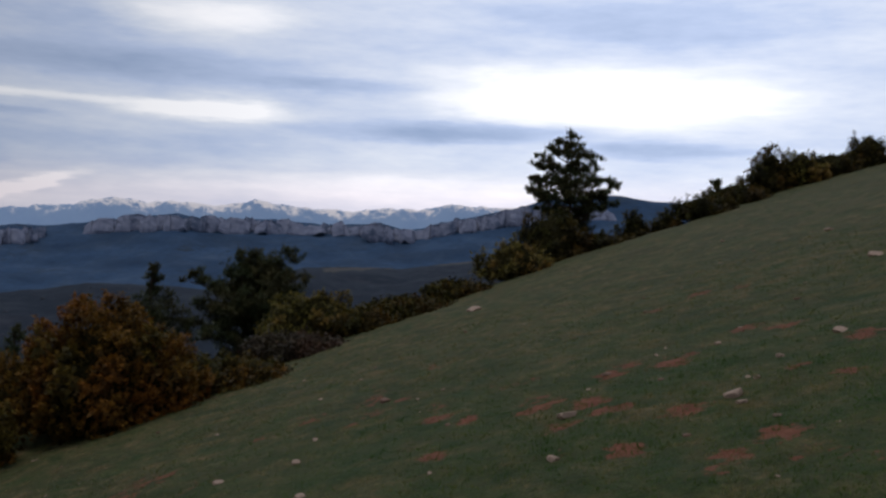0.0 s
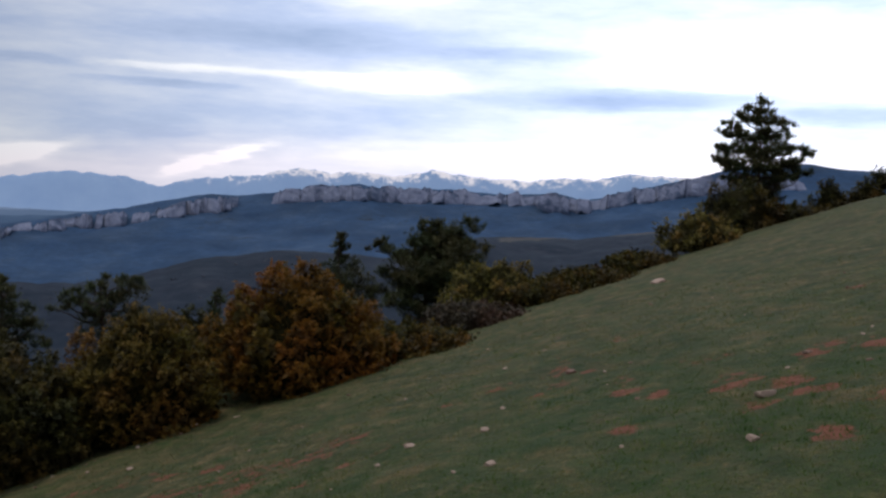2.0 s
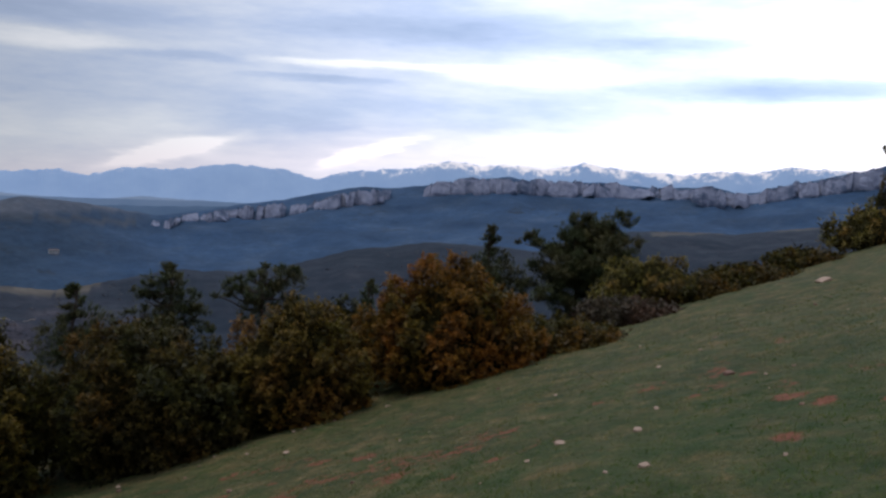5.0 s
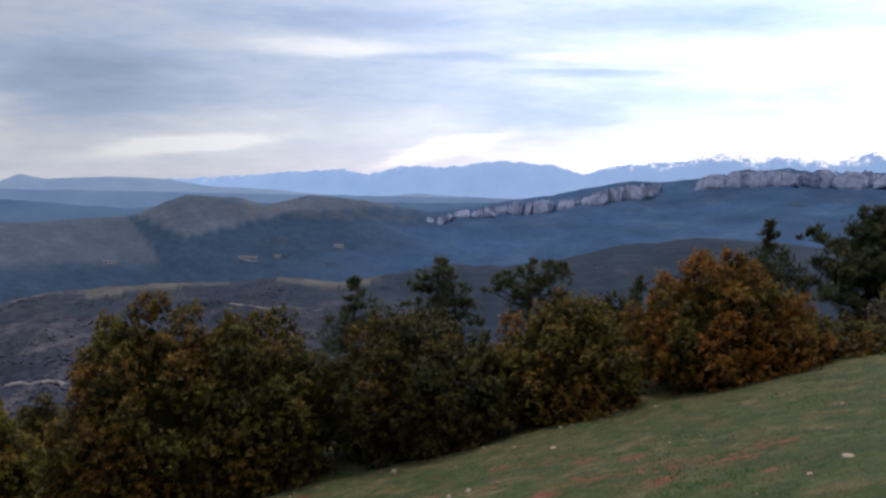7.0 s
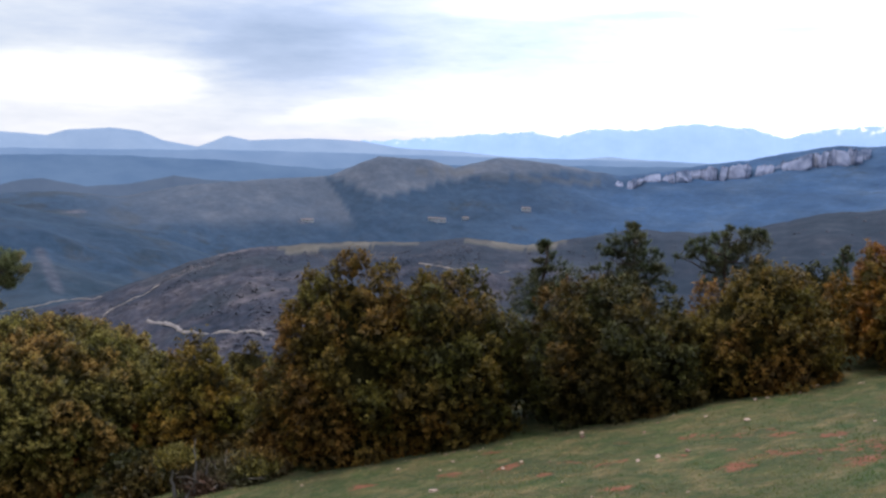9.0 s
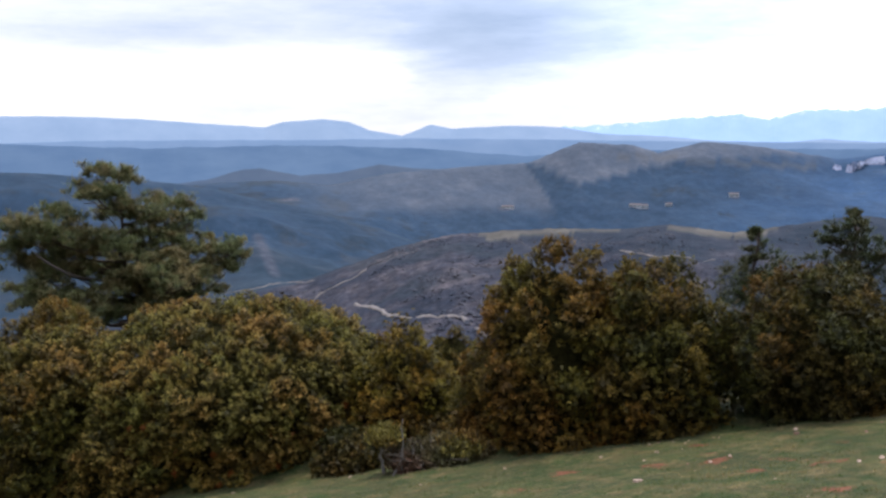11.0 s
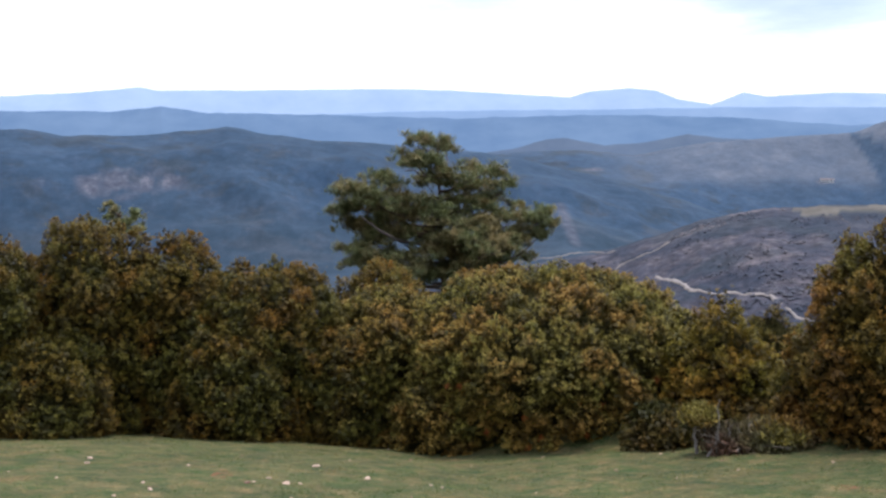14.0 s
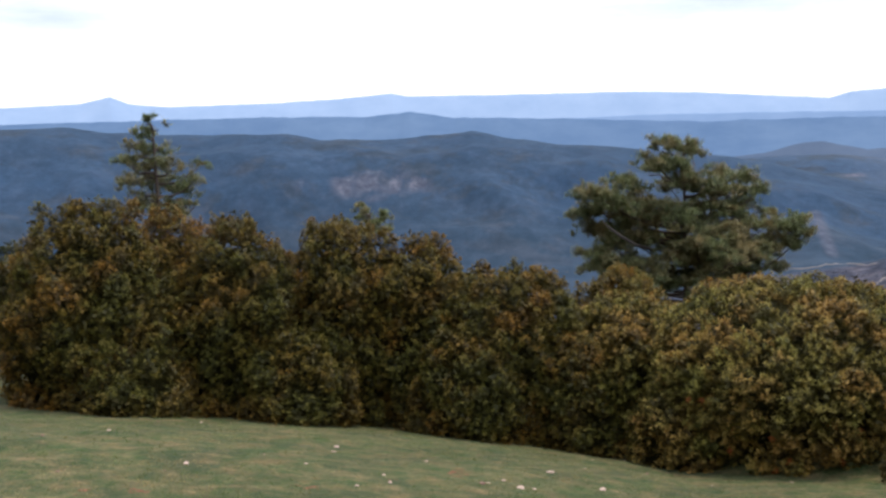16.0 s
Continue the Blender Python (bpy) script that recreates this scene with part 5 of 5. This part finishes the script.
YOUNG_PINE = [(-0.1, 1.1, 0.19), (-0.2, 0.7, 0.27), (-0.5, 0.3, 0.29), (0.1, 0.2, 0.29), (-0.8, 0.0, 0.24), (-0.4, -0.2, 0.40), (0.4, -0.2, 0.29), (1.1, -0.2, 0.21), (0.9, -0.6, 0.29), (-0.8, -0.6, 0.32), (-0.1, -0.7, 0.40), (0.6, -0.9, 0.38), (-0.6, -1.2, 0.38), (0.2, -1.4, 0.41), (0.9, -1.2, 0.25)]
BUSHY_PINE = [(0.1, 0.7, 0.25), (0.95, 0.62, 0.30), (0.5, 0.5, 0.34), (-0.1, 0.3, 0.34), (0.8, 0.2, 0.37), (1.3, 0.2, 0.24), (-1.2, 0.2, 0.18), (-0.9, 0.1, 0.21), (-0.6, -0.1, 0.28), (0.1, -0.2, 0.42), (0.8, -0.3, 0.42), (-0.9, -0.5, 0.28), (-0.4, -0.7, 0.42), (0.5, -0.8, 0.48), (1.2, -0.7, 0.30), (-1.1, -1.0, 0.25), (-0.4, -1.3, 0.42), (0.4, -1.4, 0.42), (0.9, -1.4, 0.37),
              (0.2, -0.5, 0.55), (0.3, 0.0, 0.45), (-0.2, -1.0, 0.55), (0.7, -0.9, 0.55), (0.3, -1.7, 0.6), (0.6, 0.25, 0.40), (0.9, -0.15, 0.40), (0.9, -0.75, 0.45), (-0.4, -0.3, 0.40), (0.1, 0.15, 0.40), (0.4, -0.4, 0.45)]
pine(-7.2, 34.0, 3.6, 5.05, 41, "dark full-crowned pine on the brow of the meadow", 1.5, 0.26, 4, "broad", material=PINE_DARK, needles=100,
     masses=[(0.86 * a, b, 1.1 * c) for a, b, c in BROW_UPPER + BROW_LOWER])
broad_pine = pine(76.5, 32.0, 7.6, 0.08, 42, "broad-crowned green pine rising behind the round juniper", -5.0, 0.42, 5, "cone", needles=110, inner=0.36,
     masses=BROAD_TOP + BROAD_WEST + BROAD_MIDDLE + BROAD_EAST + BROAD_HEART)
# a bare limb showing in a gap of the crown
side, limb_foot = np.array([math.cos(radians(76.5)), math.sin(radians(76.5)), 0]), broad_pine.location.z
toward = np.array([math.sin(radians(76.5)), -math.cos(radians(76.5)), 0])
bare = tube([tuple(side * a + toward * b + np.array([0, 0, c - limb_foot])) for a, b, c in ((-1.0, 0.3, -3.55), (-1.5, 0.95, -3.30), (-1.95, 1.25, -2.98), (-2.3, 1.3, -2.70), (-2.6, 1.3, -2.42))],
            [0.065, 0.058, 0.048, 0.036, 0.018], 6)
tagged(mesh_object("bare_limb", bare[0], bare[1], DRY_WOOD, True, broad_pine), "bare reddish-grey limb")
pine(106.7, 27.0, 2.3, 1.28, 43, "slender young pine behind the hedge", -2.8, 0.28, 12, "spire", needles=80, masses=YOUNG_PINE)
pine(94.8, 24.0, 1.4, -1.05, 44, "top of a small pine behind the hedge", -2.2, 0.14, 6, "cone", needles=50,
     masses=[(-0.25, -1.12, 0.10), (-0.2, -1.25, 0.12), (0.30, -1.32, 0.11), (-0.25, -1.4, 0.14), (0.35, -1.48, 0.14), (0.05, -1.5, 0.16), (0.0, -1.8, 0.30)])
THIN_TIP = [(-0.40, -1.62, 0.24), (0.30, -1.42, 0.26), (0.62, -1.62, 0.28), (0.10, -1.70, 0.32), (-0.35, -1.95, 0.34), (0.55, -1.98, 0.36), (0.85, -2.2, 0.30), (0.0, -0.72, 0.09), (0.02, -0.85, 0.11), (0.0, -1.0, 0.12), (-0.1, -1.2, 0.14), (0.0, -1.35, 0.12), (-0.15, -1.5, 0.16), (0.1, -1.7, 0.20), (-0.2, -1.9, 0.25), (0.25, -2.0, 0.30),
            (-0.4, -2.3, 0.35), (0.4, -2.4, 0.40), (0.0, -2.5, 0.45), (-0.6, -2.8, 0.40), (0.7, -2.7, 0.40)]
DENSE_CONE = [(0.1, -0.52, 0.12), (0.0, -0.68, 0.16), (0.12, -0.75, 0.15), (-0.15, -0.85, 0.20), (0.1, -1.0, 0.22), (-0.4, -0.95, 0.14), (-0.5, -1.2, 0.20), (-0.2, -1.25, 0.28), (0.25, -1.25, 0.25),
              (0.5, -1.25, 0.20), (-0.6, -1.5, 0.22), (-0.1, -1.55, 0.30), (0.4, -1.55, 0.30), (0.7, -1.55, 0.18), (0.0, -1.9, 0.35), (-0.5, -1.9, 0.30), (0.6, -1.9, 0.30), (0.9, -2.0, 0.20), (0.0, -2.3, 0.40)]
FLAT_TOP = [(0.35, -0.58, 0.20), (0.15, -0.62, 0.15), (0.55, -0.7, 0.22), (0.7, -0.6, 0.15), (-0.1, -0.68, 0.13), (-0.65, -1.0, 0.24), (-0.45, -0.85, 0.16), (-0.8, -1.15, 0.20), (-0.4, -1.15, 0.25),
            (0.4, -1.0, 0.30), (0.75, -0.95, 0.25), (0.1, -1.2, 0.25), (-0.2, -1.35, 0.25), (0.5, -1.4, 0.35), (0.0, -1.7, 0.35)]
SMALL_TIP = [(0.0, -0.62, 0.12), (0.05, -0.85, 0.15), (-0.1, -1.05, 0.20), (0.1, -1.2, 0.25), (-0.1, -1.5, 0.30), (0.15, -1.6, 0.30), (-0.3, -1.8, 0.30), (0.3, -1.9, 0.30)]
SPIRE = [(0.0, 0.42, 0.07), (0.0, 0.3, 0.08), (0.01, 0.18, 0.10), (0.02, 0.03, 0.12), (-0.03, -0.12, 0.14), (0.06, -0.28, 0.17), (-0.1, -0.42, 0.20), (0.12, -0.5, 0.22), (-0.22, -0.65, 0.22), (0.2, -0.75, 0.26),
         (0.0, -0.8, 0.28), (-0.35, -0.95, 0.25), (0.38, -1.0, 0.25), (0.0, -1.1, 0.35), (-0.3, -1.3, 0.35), (0.4, -1.35, 0.35)]
pine(40.2, 20.0, 1.7, -0.60, 45, "slender pale green young pine", -2.6, 0.12, 8, "spire", material=PINE_DARK, needles=50, masses=THIN_TIP)
pine(35.2, 22.0, 2.2, -0.40, 46, "dense dark young pine among junipers", -2.4, 0.16, 8, "cone", material=PINE_DARK, needles=60, masses=DENSE_CONE)
pine(30.1, 22.0, 1.9, -0.44, 47, "flat-topped small pine behind junipers", -1.9, 0.16, 6, "cone", material=PINE_DARK, needles=60, masses=FLAT_TOP)
pine(23.7, 20.0, 0.9, -0.52, 48, "thin young pine behind junipers", -2.2, 0.14, 6, "spire", material=PINE_DARK, needles=50, masses=SMALL_TIP)
pine(16.7, 24.0, 1.0, 0.52, 49, "slim pointed young conifer behind the hedge", -1.9, 0.12, 8, "spire", material=PINE_DARK, needles=50, masses=[(1.7 * a, b, 1.3 * c) for a, b, c in SPIRE])
pine(11.7, 24.0, 3.0, 0.92, 50, "bushy dark pine with spreading limbs", -1.7, 0.34, 8, "broad", material=PINE_DARK, needles=110, masses=BUSHY_PINE)
pine(-15.5, 36.0, 0.7, 3.76, 51, "thin young conifer on the skyline", 2.2, 0.2, 16, "spire", material=PINE_DARK)


# ---- dry shrub ----
def dry_shrub():
    """A low half-dead juniper: a brownish leafy pad to one side, bare grey stems standing out of it."""
    rng = np.random.default_rng(77)
    az = 59.2
    x, y = polar(az, 13.3)
    base = thing("dry_shrub", float(x), float(y), ground_at(x, y) - 0.03, "half-dead low shrub with bare grey branches and brownish leaves", "shrub")
    side = np.array([math.cos(radians(az)), math.sin(radians(az)), 0.0])
    deep = np.array([-side[1], side[0], 0.0])
    for k in range(26):
        # stems spreading low from the stock
        a = rng.uniform(0, 2 * np.pi)
        ln = rng.uniform(0.35, 0.85)
        s = np.linspace(0, 1, 6)[:, None]
        path = (side * math.cos(a) + deep * math.sin(a)) * ln * s + np.array([0, 0, 1]) * rng.uniform(0.15, 0.55) * ln * s ** 0.8 + rng.normal(scale=0.03, size=(6, 3)) * s
        v, f = tube(path, 0.014 * (1 - 0.8 * s[:, 0]) + 0.003, 4)
        mesh_object("branch", v, f, DRY_WOOD, True, base)
    for sx, tall, tilt, thick in ((-0.55, 0.55, -0.08, 0.026), (-0.30, 0.78, 0.02, 0.018), (-0.22, 0.45, 0.10, 0.016), (-0.02, 0.42, 0.02, 0.014), (0.08, 0.50, 0.05, 0.014), (-0.42, 0.36, 0.16, 0.013)):
        # dead stems, bare and pale
        s = np.linspace(0, 1, 8)[:, None]
        path = side * sx + deep * rng.uniform(-0.35, -0.1) + (side * tilt + np.array([0, 0, tall])) * s + rng.normal(scale=0.022, size=(8, 3)) * s
        v, f = tube(path, thick * (1 - 0.8 * s[:, 0]) + 0.003, 5)
        mesh_object("bare_stem", v, f, PALE_WOOD, True, base)
    for cx, cz, rx, rz, n, mat in ((0.40, 0.20, 0.60, 0.26, 7000, FADED_LEAF), (-0.05, 0.14, 0.50, 0.20, 3500, HEATHER_LEAF), (-0.55, 0.50, 0.28, 0.10, 1400, JUNIPER_OCHRE), (0.55, 0.36, 0.36, 0.13, 2600, JUNIPER_OCHRE)):
        q = sphere_points(n, rng) * rng.uniform(0.5, 1.05, (n, 1)) * (1 + 0.25 * fbm(np.arange(n) / 60.0, np.zeros(n), 2, 4))[:, None]
        P = q[:, :1] * side * rx + q[:, 1:2] * deep * 0.42 + np.array([0, 0, 1]) * np.maximum(q[:, 2:] * rz + cz, 0.02) + side * cx
        v, f = leaf_cards(P, q * 0.6 + np.array([0, 0, 0.6]), 0.075, 0.032, rng, 0.6, q + np.array([0, 0, 0.8]))
        foliage("leafage", v, f, mat, base, rng.uniform(0.1, 1, n), rng.uniform(0, 0.8, n))


dry_shrub()


# ---- stones ----
STONES = [(0.51, 17.45), (0.31, 14.55), (-0.61, 9.98), (0.87, 7.21), (1.87, 6.58), (1.86, 6.37), (2.31, 8.49), (1.82, 8.62), (1.93, 5.91), (3.01, 7.67),
          (2.45, 7.37), (4.87, 11.25), (6.07, 15.61), (0.65, 6.15), (-1.81, 7.96), (-1.20, 8.02), (2.13, 6.90), (3.44, 9.77), (1.35, 8.37), (-1.98, 7.54),
          (-0.98, 6.73), (-3.49, 12.00), (-5.42, 10.02), (-5.31, 8.09), (-5.13, 8.33), (-5.73, 12.33), (-7.52, 9.74), (-6.99, 6.67), (-7.27, 9.44)]
LOWER_STONES = [(-10.79, 6.18), (-9.87, 0.26), (-9.93, 0.80), (-9.87, 0.65), (-10.71, 1.62), (-13.47, 2.68), (-12.06, -1.52), (-11.59, 1.13),
                (-11.55, -1.49), (-14.94, -4.02), (-10.64, 1.62), (-9.40, -2.64), (5.24, 18.56)]

UPPER_STONES = [(1.63, 7.60, 0.030), (1.42, 5.97, 0.030), (-3.83, 9.51, 0.018)]


def stone_mesh(seed):
    rng = np.random.default_rng(seed)
    bm = bmesh.new()
    bmesh.ops.create_icosphere(bm, subdivisions=2, radius=1.0)
    s = rng.uniform(0.7, 1.3, 3)
    for v in bm.verts:
        n = noise.fractal(v.co * 0.9 + Vector((seed * 3.1, 0, 0)), 1.0, 2.0, 4)
        v.co = v.co * (1 + 0.35 * n)
        for i, cut in ((0, 0.75), (1, 0.8), (2, 0.6)):
            v.co[i] = max(-cut, min(cut, v.co[i])) * s[i]
        v.co.z *= 0.55
    me = bpy.data.meshes.new("stone")
    bm.to_mesh(me)
    bm.free()
    return me


def scatter_stones():
    rng = np.random.default_rng(5)
    shapes = [stone_mesh(k) for k in range(6)]
    for k, me in enumerate(shapes):
        me.materials.append(STONE if k % 3 else RED_STONE)
    big = {0: 0.13, 2: 0.07, 3: 0.07, 4: 0.06, 11: 0.08, 12: 0.07}
    spots = [(x, y, big.get(k, rng.uniform(0.025, 0.05))) for k, (x, y) in enumerate(STONES + LOWER_STONES)]
    spots += UPPER_STONES
    for _ in range(190):
        a, r = rng.uniform(-26, 116), rng.uniform(5, 17)
        spots.append((*map(float, polar(a, min(r, float(EDGE(a)) - 0.6))), rng.uniform(0.010, 0.028)))
    for x, y, s in spots:
        ob = new("stone", shapes[int(rng.integers(6))])
        ob.location = (x, y, ground_at(x, y) + 0.12 * s)
        ob.rotation_euler = (rng.uniform(-0.2, 0.2), -0.28 + rng.uniform(-0.2, 0.2), rng.uniform(0, 6.3))
        ob.scale = (s, s, s)
        tagged(ob, "weathered limestone stone lying in the short grass", "stone", "stones in the meadow")


scatter_stones()


# ---- grass ----
def grass_material():
    k = Nodes("grass_blades", 0.8)
    col = k.ramp(k.island(), (0.0, (0.135, 0.135, 0.050)), (0.5, (0.190, 0.180, 0.072)), (0.85, (0.25, 0.215, 0.100)), (1.0, (0.34, 0.29, 0.16)))
    col = k.mix(k.range(k.noise(0.9, 4, 0.6), 0.4, 0.65), col, (0.100, 0.140, 0.045))
    col = k.mix(k.math("MULTIPLY", k.lush(), k.range(k.noise(1.7, 5, 0.7), 0.36, 0.62, 0.15, 0.85)), col, (0.085, 0.150, 0.028))
    col = k.mix(1.0, col, k.ramp(k.noise(2.9, 6, 0.74), (0.38, (0.58, 0.80, 0.52)), (0.50, (0.98, 1.0, 0.92)), (0.62, (1.50, 1.22, 1.22))), "MULTIPLY")
    return k.leafy(col, 0.4)


def sow_grass():
    rng = np.random.default_rng(9)
    n = 60000
    az = rng.uniform(-27, 118, n)
    edge = np.minimum(EDGE(az), 15.5)
    r = 4.2 + (edge + 1.0 - 4.2) * rng.uniform(0, 1, n) ** 1.1
    x, y = polar(az, r)
    keep = fbm(x * 0.8, y * 0.8, 3, 91) + rng.uniform(-0.6, 0.6, n) > -0.25
    x, y = x[keep], y[keep]
    z = height(x, y)
    k = 3
    P = np.repeat(np.stack([x, y, z], 1), k, 0) + rng.normal(scale=0.02, size=(len(x) * k, 3)) * np.array([1, 1, 0])
    tall = (0.009 + 0.016 * clamp01(0.5 + fbm(P[:, 0] * 1.5, P[:, 1] * 1.5, 3, 93))) * rng.uniform(0.6, 1.4, len(P))
    a = rng.uniform(0, 2 * np.pi, len(P))
    side = np.stack([np.cos(a), np.sin(a), 0 * a], 1) * 0.004
    tip = P + np.stack([rng.normal(scale=0.4, size=len(P)), rng.normal(scale=0.4, size=len(P)), np.ones(len(P))], 1) * tall[:, None]
    verts = np.stack([P - side, P + side, tip], 1).reshape(-1, 3)
    ob = mesh_object("grass", verts, np.arange(len(verts)).reshape(-1, 3), grass_material(), False)
    tagged(ob, "short grazed green and straw-coloured grass", "grass", kind="stuff")


sow_grass()


# ---- scrub on the near hill ----
def sow_scrub():
    rng = np.random.default_rng(19)
    n = 26000
    az = rng.uniform(-4, 80, n)
    r1 = NEAR_R(az)
    r = 330 + (r1 * 0.99 - 330) * rng.uniform(0, 1, n) ** 0.9
    x, y = polar(az, r)
    keep = fbm(x / 38, y / 38, 5, 95, 0.6) + rng.uniform(-0.15, 0.15, n) > 0.02
    el = np.degrees(np.arctan2(height(x, y) - EYE, r))
    on_field = (el > NEAR_HILL(az) - 0.5) & (r > r1 * 0.75) & (((az > 47) & (az < 56.5)) | ((az > 38.5) & (az < 45.5)))
    keep &= ~on_field & (rng.uniform(size=n) < 0.06 + 0.94 * smooth(33, 42, az))
    x, y = x[keep], y[keep]
    z = height(x, y)
    m = len(x)
    ring = np.array([(math.cos(a), math.sin(a)) for a in np.linspace(0, 2 * np.pi, 5, endpoint=False)])
    size = rng.uniform(0.4, 1.0, m) ** 1.5 * 1.7 * (0.8 + 0.5 * clamp01(fbm(x / 60, y / 60, 3, 97)))
    tall = size * rng.uniform(0.35, 0.8, m)
    v = np.zeros((m, 11, 3))
    for lv, (rad, h) in enumerate(((1.0, 0.25), (0.75, 0.75))):
        jit = rng.uniform(0.7, 1.3, (m, 5))
        v[:, lv * 5:lv * 5 + 5, 0] = x[:, None] + ring[:, 0] * size[:, None] * rad * jit
        v[:, lv * 5:lv * 5 + 5, 1] = y[:, None] + ring[:, 1] * size[:, None] * rad * jit
        v[:, lv * 5:lv * 5 + 5, 2] = (z + h * tall)[:, None]
    v[:, 10] = np.stack([x, y, z + tall * 1.15], 1)
    f = [(j, (j + 1) % 5, 5 + (j + 1) % 5) for j in range(5)] + [(j, 5 + (j + 1) % 5, 5 + j) for j in range(5)] + [(5 + j, 5 + (j + 1) % 5, 10) for j in range(5)]
    faces = (np.array(f)[None] + (np.arange(m) * 11)[:, None, None]).reshape(-1, 3)
    k = Nodes("hillside_scrub", 1.0)
    k.bsdf.inputs["Specular IOR Level"].default_value = 0.0
    # blue-grey put into the scrub colour to stand for haze
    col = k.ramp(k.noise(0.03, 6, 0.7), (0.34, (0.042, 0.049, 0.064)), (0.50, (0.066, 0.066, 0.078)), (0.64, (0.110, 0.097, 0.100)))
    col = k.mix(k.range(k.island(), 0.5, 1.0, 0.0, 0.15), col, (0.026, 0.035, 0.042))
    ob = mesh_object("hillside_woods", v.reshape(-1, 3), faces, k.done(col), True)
    tagged(ob, "dark scrub and small trees over the valley hillside", "woods", kind="stuff")


sow_scrub()
